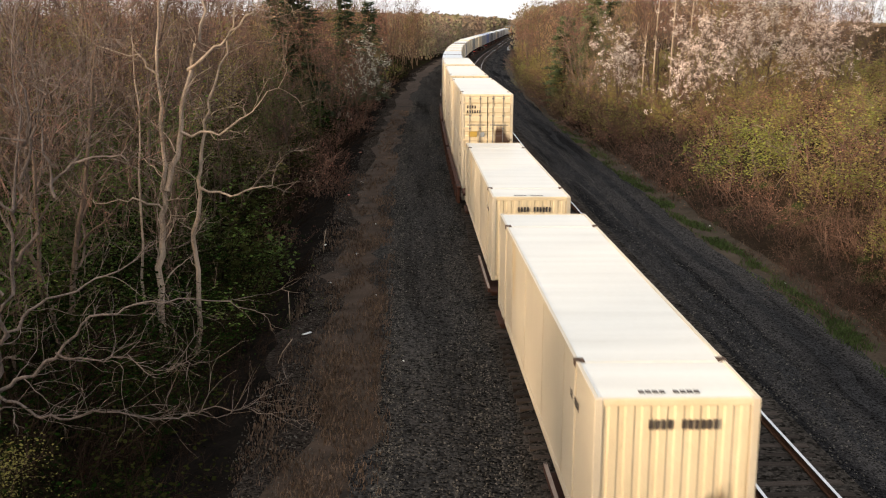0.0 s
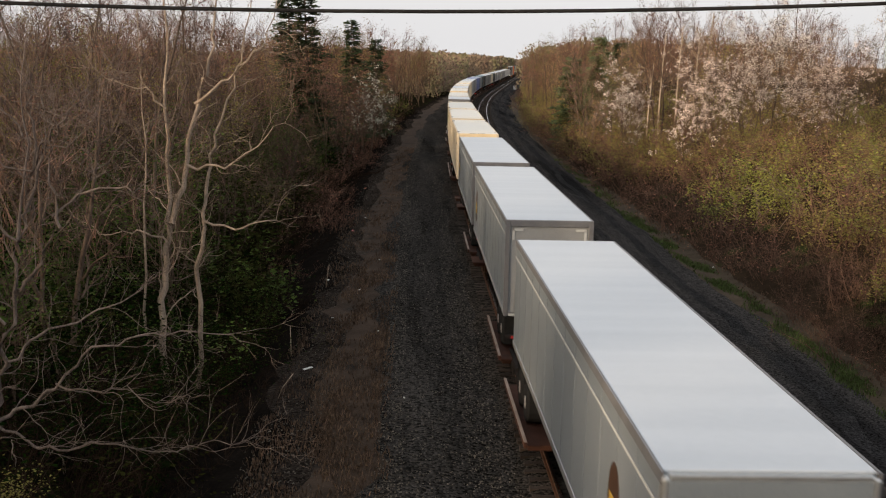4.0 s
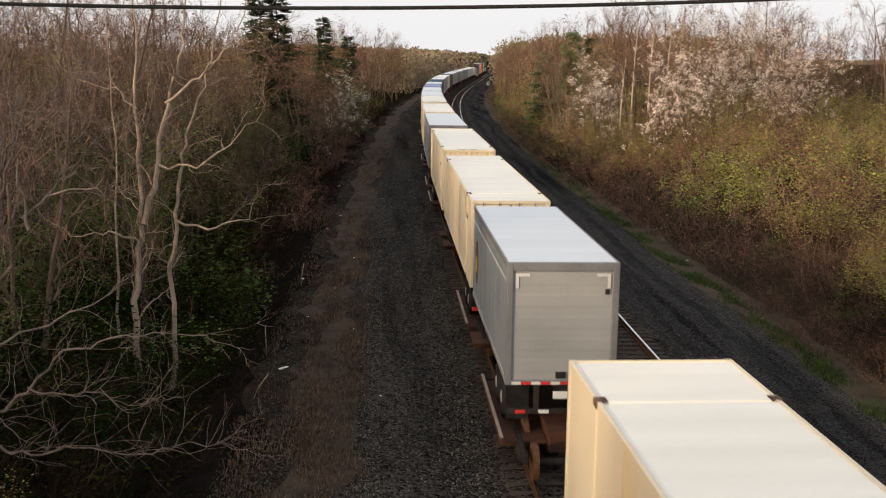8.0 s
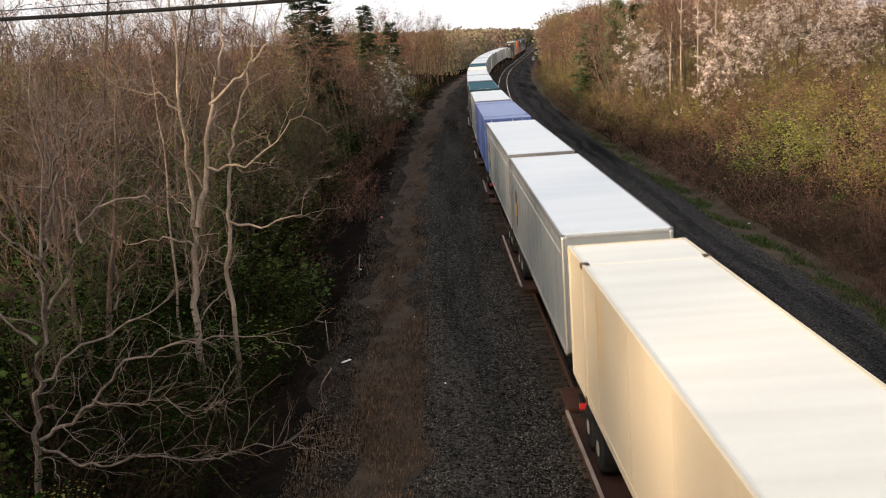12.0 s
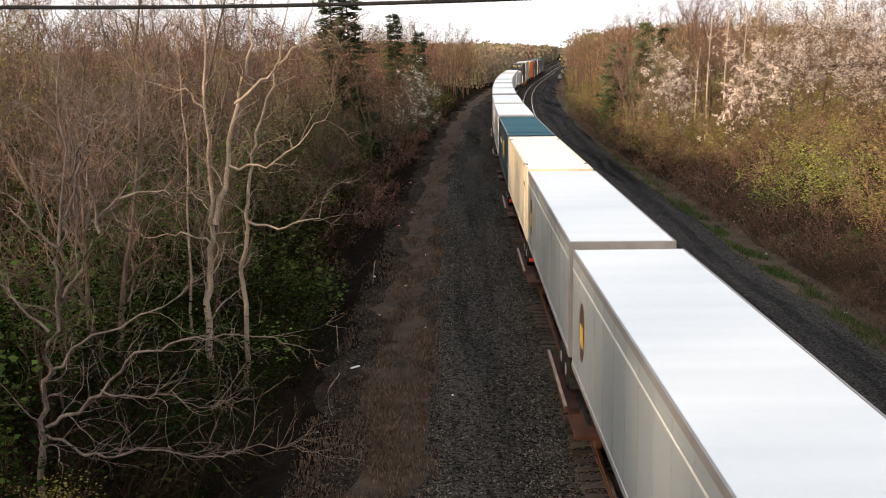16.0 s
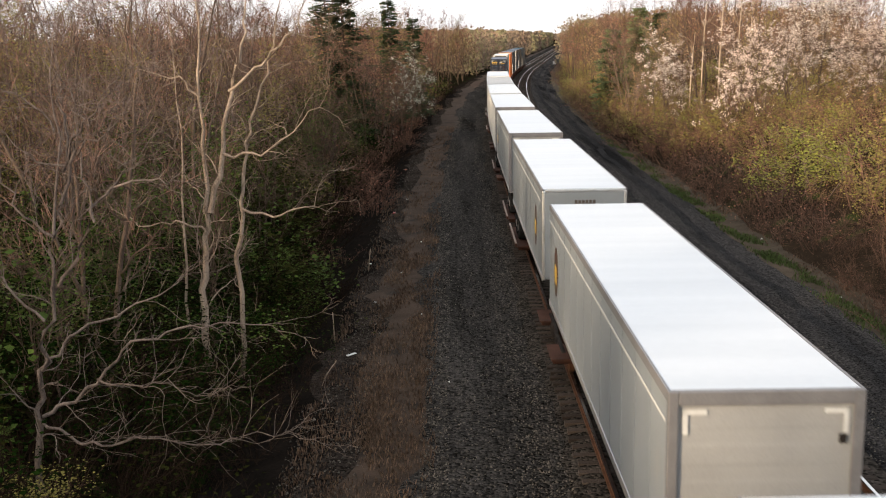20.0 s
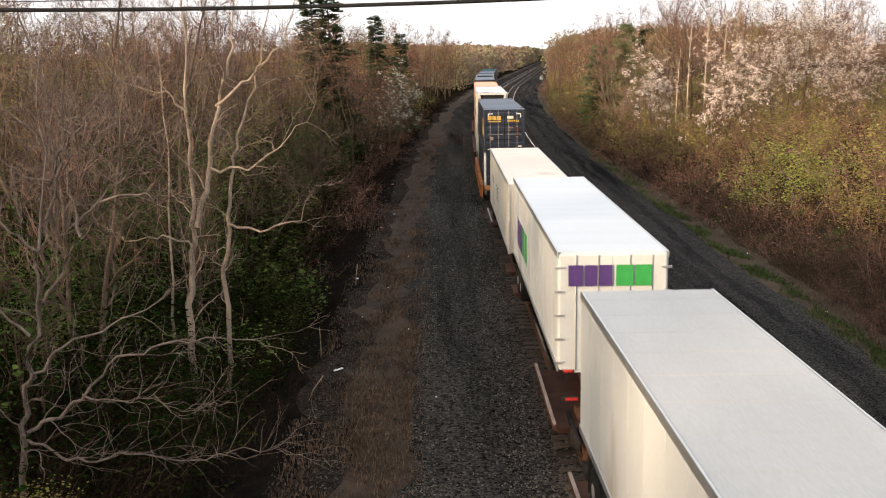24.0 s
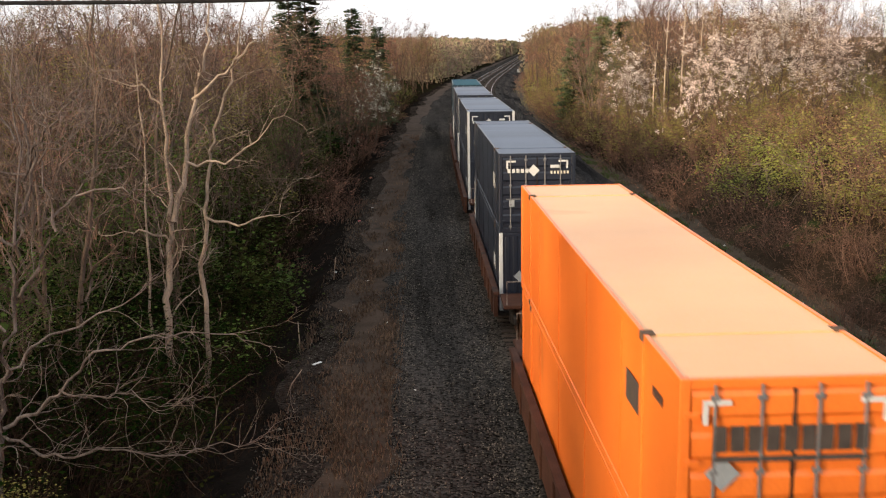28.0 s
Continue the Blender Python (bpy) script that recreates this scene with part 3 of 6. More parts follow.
def conifer(label, seed, height, width, blunt=0.8, needle=None):
    r = random.Random(seed)
    root = thing("conifer", label, "conifer")
    wood, nd = Shape(), Shape()
    wood.tube([(0, 0, -0.3), (0.05, 0, height * 0.5), (0, 0.03, height)], [height * 0.014, height * 0.008, 0.02], 7, cap=False)
    z = height * 0.12
    while z < height * 0.98:
        reach = width * 0.5 * (1 - z / height) ** blunt * (0.72 + 0.28 * math.sin(z * 3.1 + seed)) + 0.12
        for k in range(5):
            a = r.uniform(0, 6.28)
            l = reach * r.uniform(0.45, 1.25)
            e = Vector((math.cos(a) * l, math.sin(a) * l, z - l * 0.22 + r.uniform(-0.3, 0.45)))
            wood.tube([(0, 0, z), tuple(e)], [0.03, 0.008], 3, cap=False)
            for m in range(int(8 + 34 * l / width * 2)):
                t = r.uniform(0.25, 1)
                c = Vector((0, 0, z)).lerp(e, t) + Vector((r.gauss(0, 0.12), r.gauss(0, 0.12), r.gauss(0, 0.07)))
                b2 = a + r.uniform(-1.3, 1.3)
                s = r.uniform(0.3, 0.62)
                dx, dy = math.cos(b2) * s, math.sin(b2) * s
                nd.add([(c.x, c.y, c.z), (c.x + dx - dy * 0.3, c.y + dy + dx * 0.3, c.z - 0.05), (c.x + dx * 1.3, c.y + dy * 1.3, c.z + 0.05), (c.x + dx + dy * 0.3, c.y + dy - dx * 0.3, c.z - 0.03)], [(0, 1, 2, 3)])
        z += height * 0.019
    part("trunk", wood, BARK_DARK, root)
    part("needles", nd, needle or NEEDLE, root, "dark green needles")
    return root


def stand(ob, u, s, turn=None, size=1.0, sink=0.0, group="", rr=rnd):
    """A copy of a plant on the land."""
    p = land(u, s)
    c = copy_thing(ob, pose(p.x, p.y, p.z - sink, rr.uniform(-3, 3), rr.uniform(-3, 3), rr.uniform(0, 360) if turn is None else turn))
    c.scale = (size, size, size * rr.uniform(0.92, 1.08))
    if group:
        c["group"] = group
    return c


HEAPS = {}                              # joined far plants: name -> placed patterns


def heap(name, ob, u, s, size, rr):
    """Notes a plant that is too far or too many to stand alone."""
    HEAPS.setdefault(name, []).append((ob, land(u, s), size, rr.uniform(0, 6.28), rr.uniform(0.9, 1.15)))


def join_heaps(labels):
    """Joins the noted plants, one mesh of each name."""
    for name, placed in HEAPS.items():
        vs, fs, ks, mats, base = [], [], [], [], 0
        for ob, p, size, turn, tall in placed:
            for shape, mat in SHAPES[ob]:
                if not shape.v:
                    continue
                if mat not in mats:
                    mats.append(mat)
                if shape.arrays is None:
                    shape.arrays = (np.array(shape.v, dtype=np.float32), np.array([q for q in shape.f if len(q) == 4], dtype=np.int32))
                v, f = shape.arrays
                c, d = math.cos(turn) * size, math.sin(turn) * size
                w = np.empty_like(v)
                w[:, 0] = p.x + v[:, 0] * c - v[:, 1] * d
                w[:, 1] = p.y + v[:, 0] * d + v[:, 1] * c
                w[:, 2] = p.z + v[:, 2] * size * tall
                vs.append(w)
                fs.append(f + base)
                ks.append(np.full(len(f), mats.index(mat), dtype=np.int32))
                base += len(v)
        v, f, k = np.concatenate(vs), np.concatenate(fs), np.concatenate(ks)
        me = bpy.data.meshes.new(name)
        me.vertices.add(len(v))
        me.vertices.foreach_set("co", v.ravel())
        me.loops.add(f.size)
        me.loops.foreach_set("vertex_index", f.ravel())
        me.polygons.add(len(f))
        me.polygons.foreach_set("loop_start", np.arange(0, f.size, 4, dtype=np.int32))
        for m in mats:
            me.materials.append(m)
        me.polygons.foreach_set("material_index", k)
        me.update(calc_edges=True)
        tagged(new(name, me), labels[name][0], labels[name][1], kind="stuff")


def put_away(obs):
    """Takes away the pattern plants once their copies stand."""
    for ob in obs:
        for o in list(ob.children_recursive) + [ob]:
            bpy.data.objects.remove(o)


def plant():
    greys = [tree("tall bare tree with pale bark and grey-brown twigs", 11 + i, 14.0, 1 + i % 3, 3.3, (BARK_MID, BARK_DARK, BARK_MID)[i], TWIG, BUD_RED, 700, 0.06, 520, 1.15, scatter=0.2, twig_r=0.011, low=0.28) for i in range(3)]
    reds = [tree("bare maple with a russet haze of buds", 31 + i, 12.5, 2 + i % 2, 3.0, (BARK_DARK, BARK_MID, BARK_DARK)[i], TWIG_RED, BUD_RED, 1300, 0.065, 480, 1.05, scatter=0.24, twig_r=0.011, low=0.28) for i in range(3)]
    tans = [tree("slender tree with tan catkins in spring sun", 51 + i, 10.5, 2, 2.4, BARK_MID, TWIG, BUD_TAN, 2000, 0.10, 340, 0.8, scatter=0.24) for i in range(2)]
    olives = [tree("tree just coming into olive-green leaf", 61 + i, 10.5, 2, 3.0, BARK_DARK, TWIG, BUD_OLIVE, 3400, 0.11, 260, 0.8, scatter=0.26, clump=18) for i in range(2)]
    greens = [tree("tree in fresh yellow-green leaf", 68, 10.5, 2, 3.0, BARK_DARK, TWIG, LEAF_GREEN, 3400, 0.11, 240, 0.8, scatter=0.3, clump=16)]
    saplings = [tree("young understorey tree in dull green leaf", 65 + i, 5.6, 3, 1.9, BARK_DARK, TWIG_RED, (LEAF_MID, LEAF_DULL, LEAF_MID)[i], 2900, 0.085, 150, 0.7, scatter=0.22, low=0.2, clump=20) for i in range(3)]
    blooms = [tree("wild cherry tree in full pale blossom", 71, 8.2, 2, 3.3, BARK_DARK, TWIG, PETAL, 7600, 0.13, 330, 1.0, scatter=0.12, low=0.14, branch=15, clump=14),
              tree("slim wild cherry tree in white blossom", 73, 8.6, 2, 1.7, BARK_DARK, TWIG, PETAL, 2800, 0.13, 170, 0.9, scatter=0.11, low=0.3, branch=11, clump=14),
              tree("pale shrubby tree in white blossom, greyed for shade", 74, 7.0, 3, 2.2, BARK_DARK, TWIG, PETAL_SHADED, 2600, 0.13, 240, 1.0, scatter=0.13, low=0.2, branch=11, clump=16),
              tree("wild cherry tree in pinkish blossom", 72, 7.2, 3, 3.6, BARK_DARK, TWIG, PETAL_PINK, 3300, 0.13, 260, 1.1, scatter=0.11, low=0.12, branch=12, clump=14)]
    browns = [shrub("tangled bare greyish-brown shrub", 81 + i, 2.3, 2.8, TWIG_BRUSH, BUD_RED, 260, 0.06, stems=30, twig_count=430, thick=1.0, scatter=0.16) for i in range(3)]
    shades = [shrub("bare brush on the ditch bank, coloured dark for shade", 85 + i, 1.9, 2.6, TWIG_SHADE, twig_count=380, thick=1.0) for i in range(2)]
    limes = [shrub("shrub in fresh yellow-green leaf", 91 + i, 2.8, 3.2, TWIG, LEAF_GREEN, 5200, 0.085, stems=14, scatter=0.26, clump=24) for i in range(2)]
    olive_s = [shrub("shrub with sparse olive leaves", 95 + i, 2.7, 3.2, TWIG_BRUSH, BUD_OLIVE, 4000, 0.08, stems=16, twig_count=240, scatter=0.26, clump=22) for i in range(2)]
    ambers = [shrub("shrub in amber-brown young leaf", 98 + i, 2.9, 3.2, TWIG_BRUSH, LEAF_AMBER, 2600, 0.06, stems=18, twig_count=300, scatter=0.26, clump=16) for i in range(2)]
    darks = [shrub(("green leafy undergrowth bush, coloured dark for shade", "mid green leafy undergrowth bush", "dull olive undergrowth bush", "mid green leafy undergrowth bush")[i], 101 + i, 2.6, 3.4, TWIG_SHADE, (LEAF_SHADE, LEAF_MID, LEAF_DULL, LEAF_MID)[i], 2300, 0.085, scatter=0.24, clump=30) for i in range(4)]
    pines = [conifer("dark green pine among bare trees", 111, 11.5, 6.6, 0.5), conifer("tall dark spruce above the bare wood", 112, 17.0, 7.5, 0.8, NEEDLE_DARK)]
    # thinner patterns for what is joined
    thin_trees = [tree("", 131 + i, 12.0, 2, 3.0, BARK_DARK, TWIG_RED, (BUD_RED, BUD_TAN, BUD_RED, BUD_OLIVE)[i], 800, 0.2, 130, 1.1, twig_r=0.016, scatter=0.35, branch=7) for i in range(4)]
    thin_brown = [shrub("", 141 + i, 2.4, 3.2, TWIG_BRUSH, BUD_RED, 200, 0.10, 14, 170, thick=1.6, scatter=0.22) for i in range(2)]
    thin_olive = [shrub("", 145 + i, 2.7, 3.4, TWIG_BRUSH, BUD_OLIVE, 1300, 0.12, 9, 110, thick=1.8, scatter=0.24, clump=22) for i in range(2)]
    thin_lime = [shrub("", 148, 2.7, 3.4, TWIG, LEAF_GREEN, 1500, 0.12, 8, 80, thick=1.6, scatter=0.24, clump=24)]
    thin_amber = [shrub("", 149, 2.8, 3.4, TWIG_BRUSH, LEAF_AMBER, 1200, 0.12, 10, 130, thick=1.6, scatter=0.26, clump=16)]
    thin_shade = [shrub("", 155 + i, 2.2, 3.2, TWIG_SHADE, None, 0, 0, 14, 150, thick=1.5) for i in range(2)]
    thin_dark = [shrub("", 151 + i, 2.8, 4.0, TWIG_SHADE, (LEAF_SHADE, LEAF_DULL, LEAF_MID)[i], 1400, 0.17, 6, 50, thick=1.8, scatter=0.32, clump=28) for i in range(3)]
    r = random.Random(5)
    # the left-hand wood: an edge of trees and shrubs along the ditch, thicker behind
    s = 13.0
    while s < 330:
        far = s > 95
        for u0, share in ((-11.8, 0.12 if s < 60 else 0.45), (-14.5, 0.3 if s < 60 else 0.85), (-17.5, 0.6), (-21.5, 0.75), (-26, 0.85), (-31, 0.9), (-37, 0.9), (-44, 0.8)):
            if r.random() > share or (20 < s < 36 and u0 > -14) or (s < 20 and u0 > -13):
                continue
            near = not far and u0 > -28
            kind = r.choice(greys + reds + reds + olives) if near else r.choice(thin_trees)
            k, du, ds = r.uniform(0.74, 1.04) * (0.78 if u0 > -13 else 1.0), r.uniform(-1.5, 1.5), r.uniform(-1.5, 1.5)
            if near:
                stand(kind, u0 + du, s + ds, size=k, group="trees of the left wood", rr=r)
            else:
                heap("left_wood", kind, u0 + du, s + ds, k * 1.12, r)
        s += 4.6 if s < 95 else (6.0 if s < 180 else 10.0)
    s = 11.0
    while s < 200:
        for u0 in (-9.5, -11.0, -13.0, -15.4, -18.5, -22.5, -27.5, -33.5):
            if u0 < -14 - s * 0.35:
                continue
            if s < 44 and u0 > -16:
                # nearest bushes get the shade-darkened leaves, farther ones mix in the lighter green
                kind = r.choice(darks + darks + shades[:1] if s > 31 else darks[:1] + darks[:1] + darks[2:3] + shades) if u0 < -10.5 else r.choice(shades)
                stand(kind, u0 + r.uniform(-0.7, 0.7), s + r.uniform(-1, 1), size=r.uniform(0.8, 1.3) * (0.62 if u0 > -10 else (0.8 if u0 > -12 else 1.45)), group="undergrowth of the left wood", rr=r)
            else:
                kind = r.choice(thin_dark + thin_dark + thin_dark + thin_shade[:1] + (thin_lime if u0 < -12 else thin_dark)) if u0 < (-10 if s < 50 else -13.5) else r.choice(thin_shade + thin_brown)
                heap("left_undergrowth", kind, u0 + r.uniform(-1, 1), s + r.uniform(-1.2, 1.2), r.uniform(0.8, 1.4) * (0.55 if u0 > -10 else (0.8 if u0 > -12 else 1.35)), r)
        s += 2.2 if s < 44 else (3.2 if s < 110 else 6.0)
    for k in range(60):
        s, u0 = 24 + 74 * (k + r.random()) / 60, -12.5 - 15 * r.random() ** 1.3
        stand(r.choice(saplings[:2] + saplings), u0, s, size=r.uniform(0.75, 1.25), group="young trees of the left wood", rr=r)
    for u0, s, k in ((-13.0, 19.3, 0.8), (-13.8, 20.8, 0.9), (-13.4, 18.0, 0.7)):
        stand(olive_s[0], u0, s, size=k, group="undergrowth of the left wood", rr=r)
    for k in range(16):
        stand((greens + olives)[k % 2], -19 - 12 * r.random(), 44 + 26 * r.random(), size=r.uniform(0.98, 1.15), group="trees of the left wood", rr=r)
    for s, u0 in ((92, -12.0), (101, -11.2), (106, -12.6), (112, -12.2), (118, -10.6), (124, -10.9), (130, -10.0), (137, -10.8)):
        stand(r.choice(reds + olives[:1]), u0, s, size=r.uniform(0.62, 0.84), group="trees of the left wood", rr=r)
    for k in range(70):
        heap("left_wood", r.choice(thin_trees), -48 - 24 * r.random(), 40 + 150 * r.random(), r.uniform(0.9, 1.2), r)
    # unseen trees added beside and behind the eye keep low sun off the line
    for s in range(-92, 14, 4):
        for u0 in (-13, -18, -24, -31, -38)[0 if s < 2 else 1:]:
            heap("left_wood_beside", r.choice(thin_trees), u0 + r.uniform(-2, 2), s + r.uniform(-2, 2), r.uniform(0.85, 1.15), r)
            if u0 > -20:
                heap("left_wood_beside", r.choice(thin_dark), u0 + r.uniform(-2, 2), s + r.uniform(-2, 2), r.uniform(1.2, 2.0), r)
    for u0, s, k in ((-13.6, 97, 1.0), (-15.6, 101, 0.98), (-11.4, 121, 0.86), (-9.9, 131, 0.80)):
        stand(pines[1], u0, s, size=k, group="spruces", rr=r)
    stand(blooms[2], -9.5, 111, size=1.15, group="blossoming trees", rr=r)
    # the right-hand bank
    s = 15.0
    while s < 330:
        step = 2.1 if s < 44 else (2.9 if s < 100 else (4.5 if s < 170 else 9.0))
        for u0 in (11.7, 13.0, 14.8, 17.0, 19.6, 22.6, 26.5, 31.0, 37.0, 44.0):
            if u0 > 8 + s * 0.62 or (s > 170 and u0 > 24):
                continue
            if u0 < 13.5:
                kinds, thin = browns + browns + shades[:1], thin_brown + thin_brown + thin_shade[:1]
            elif s < 62:
                kinds, thin = olive_s + limes + limes[:1] + ambers[:1] + browns[:1], thin_olive + thin_lime + thin_lime + thin_amber + thin_brown[:1]
            else:
                kinds, thin = olive_s, thin_olive + thin_amber + thin_brown[:1] + thin_lime
            k = r.uniform(0.5, 1.25) * (0.7 if u0 < 12.5 else 1)
            if s < 46 and u0 < 24:
                stand(r.choice(kinds), u0 + r.uniform(-0.7, 0.7), s + r.uniform(-1, 1), size=k, group="shrubs of the right bank", rr=r)
            else:
                heap("right_thicket", r.choice(thin), u0 + r.uniform(-0.9, 0.9), s + r.uniform(-1.2, 1.2), k * 1.1, r)
        s += step
    for k in range(90):                     # the thicket reaches the road's edge farther along
        heap("right_thicket", r.choice(thin_brown + thin_amber + thin_olive), 11.2 + 3.2 * r.random(), 84 + 90 * r.random(), r.uniform(0.8, 1.35), r)
    s = 60.0
    while s < 340:
        for u0 in (14, 17, 21, 26, 31, 37, 44, 52, 61):
            if u0 > 12 + s * 0.55 or r.random() < (1.1 if s < 92 and u0 < 33 else 0.15) or (u0 < 17 and s < 98):
                continue
            k, du, ds = r.uniform(0.72, 1.0), r.uniform(-2, 2), r.uniform(-2.5, 2.5)
            if s < 125:
                stand(r.choice(tans + tans + reds + greys[:1] + olives[:1]), u0 + du, s + ds, size=k, group="trees of the right bank", rr=r)
            else:
                heap("right_wood", r.choice(thin_trees), u0 + du, s + ds, k * 0.95, r)
        s += 6.0 if s < 130 else 9.0
    for u0, s, k, q in ((12.9, 92, 0.98, 1), (13.7, 93, 0.8, 3), (22.6, 83, 1.05, 0), (19.0, 87, 0.92, 3), (15.2, 76, 0.66, 3), (17.6, 77, 0.76, 3), (20.2, 79, 0.8, 3), (25.8, 82, 0.86, 3), (28.6, 85, 0.9, 3), (23.8, 77, 0.62, 3)):
        stand(blooms[q], u0, s, size=k, group="blossoming trees", rr=r)
    for u0, s, k in ((11.9, 121, 0.86), (14.6, 118, 0.80), (17.6, 140, 0.92), (20.4, 140, 0.86)):
        stand(pines[0], u0, s, size=k, group="pines", rr=r)
    join_heaps({"left_wood": ("bare russet wood farther along the line", "woods"), "left_undergrowth": ("dark leafy undergrowth beneath the bare wood", "undergrowth"), "left_wood_beside": ("unseen bare wood added to shade the line", "woods"),
                "right_thicket": ("brown and olive thicket covering the bank", "thicket"), "right_wood": ("bare tan wood above the bank", "woods")})
    put_away(greens + ambers + thin_amber + saplings + greys + reds + tans + olives + blooms + browns + limes + olive_s + darks + pines + thin_trees + thin_brown + thin_olive + thin_lime + thin_shade + shades + thin_dark)


plant()


def old_tree(name, label, base, stems, seed, bark, girth):
    """A large bare tree whose main limbs follow the given bends (offsets from its foot)."""
    r = random.Random(seed)
    root = thing(name, label, "tree")
    root.location = base
    wood, fine, tips = Shape(), Shape(), []
    for k, (g, pts) in enumerate(stems):
        fill = []
        P3 = [Vector(p) for p in pts]
        for a, c in zip(P3, P3[1:]):
            for j in range(4):
                w = a.lerp(c, j / 4)
                fill.append(w + Vector((r.gauss(0, 1), r.gauss(0, 1), r.gauss(0, 1))) * 0.055)
        fill.append(P3[-1])
        m = len(fill)
        rad = [girth * g * (1 - 0.86 * (i / (m - 1)) ** 0.8) for i in range(m)]
        shp = Shape()
        shp.tube([tuple(q) for q in fill], rad, 8, cap=False)
        part("trunk" if k == 0 else "limb", shp, bark, root, smooth=True)
        for i in range(3, m):
            d = (fill[i] - fill[i - 1]).normalized()
            tips.append((fill[i], d, rad[i]))
            if r.random() < 0.6:
                sub = []
                out = bend(d, 0.95, r)
                limb(wood, sub, fill[i], out, max(0.008, rad[i] * 0.3), r.uniform(0.6, 2.2), 8, 0.42, 0.05, r, 5)
                tips += sub
                for _m in range(3):
                    q2, d2, r2 = sub[r.randrange(1, 7)]
                    sub2 = []
                    limb(wood, sub2, q2, bend(d2, 0.9, r), max(0.006, r2 * 0.65), r.uniform(0.3, 0.9), 4, 0.35, 0.03, r, 4)
                    tips += sub2
    twigs_on(fine, tips, 340, 0.75, 0.006, r, 0.12, 0.8, 2)
    tagged(part("branchwork", wood, bark, root, smooth=True), kind="stuff")
    part("crown", fine, BARK_MID, root, "bare fine twigs")
    return root


old_tree("old_tree", "gnarled bare grey tree leaning from the ditch bank", (-8.55, 22.2, -0.9), [
    (1.0, [(-0.45, 0, 0), (-0.45, 0.1, 1.9), (-0.35, 0.2, 3.0), (-0.1, 0.2, 4.2), (0.1, 0.2, 5.5), (0.25, 0.3, 6.5), (0.5, 0.4, 7.5), (0.56, 0.5, 8.2)]),
    (0.45, [(0.5, 0.4, 7.6), (0.52, 0.4, 8.8), (0.44, 0.5, 9.4), (0.45, 0.6, 10.2)]),
    (0.45, [(0.5, 0.4, 7.6), (0.72, 0.3, 8.3), (1.03, 0.2, 8.7), (1.4, 0.2, 9.1), (1.8, 0.2, 9.6)]),
    (0.6, [(-0.4, 0.2, 2.2), (0.1, 0.2, 2.6), (0.86, 0.1, 3.2), (1.8, 0.0, 4.0), (2.7, -0.1, 4.3), (3.9, -0.1, 4.5), (5.2, -0.1, 4.2)]),
    (0.45, [(-0.2, 0.2, 3.4), (0.26, 0.3, 4.1), (1.25, 0.5, 4.5), (2.1, 0.6, 4.95), (2.9, 0.8, 5.4), (3.4, 0.9, 6.3)]),
    (0.6, [(0.0, 0.2, 5.0), (0.47, 0.1, 5.55), (1.1, 0.0, 6.7), (1.4, 0.1, 7.25), (2.0, 0.2, 7.8), (2.6, 0.2, 8.5)]),
    (0.4, [(1.1, 0.0, 6.6), (1.15, -0.2, 7.4), (0.95, -0.3, 8.2), (1.1, -0.3, 9.0)]),
    (0.4, [(0.2, 0.2, 6.2), (-0.5, 0.1, 7.0), (-0.9, 0.1, 8.0), (-1.2, 0.2, 9.3)]),
    (0.4, [(-0.1, 0.2, 4.4), (-0.8, 0.0, 5.3), (-1.5, 0.0, 5.9), (-1.9, 0.1, 7.0)]),
    (0.42, [(-0.45, 0.0, 2.4), (0.3, -0.3, 2.1), (1.1, -0.5, 2.0), (2.1, -0.7, 2.15), (3.5, -0.8, 2.05), (4.2, -0.8, 2.2), (4.85, -0.9, 2.35), (5.3, -0.9, 2.2)]),
    (0.42, [(0.2, 0.3, 6.3), (0.45, 0.3, 7.9), (0.42, 0.3, 9.7), (0.55, 0.3, 11.0)]),
    (0.45, [(0.4, 0.3, 7.0), (0.8, 0.2, 8.1), (1.0, 0.2, 8.5), (1.35, 0.2, 9.0), (1.8, 0.2, 9.5), (2.4, 0.3, 10.0)]),
    (0.3, [(0.95, 0.2, 8.6), (0.85, 0.2, 9.2), (0.56, 0.2, 9.6), (0.3, 0.2, 10.4)]),
    (0.3, [(0.75, 0.2, 8.0), (1.45, 0.1, 8.4), (1.63, 0.1, 8.7), (2.2, 0.0, 9.1)]),
    (0.3, [(0.44, 0.3, 8.6), (-0.1, 0.2, 9.1), (-0.7, 0.2, 9.5)]),
    (0.3, [(0.4, 0.2, 7.7), (-0.3, 0.1, 8.1), (-0.9, 0.1, 8.7)]),
    (0.35, [(1.4, 0.1, 7.2), (2.1, -0.1, 7.5), (2.9, -0.1, 7.4), (3.4, 0.0, 8.2)]),
    (0.3, [(0.9, 0.1, 3.2), (1.6, -0.2, 3.1), (2.4, -0.3, 3.3), (3.1, -0.4, 3.0), (3.7, -0.4, 3.1)])], 41, BARK, 0.086)
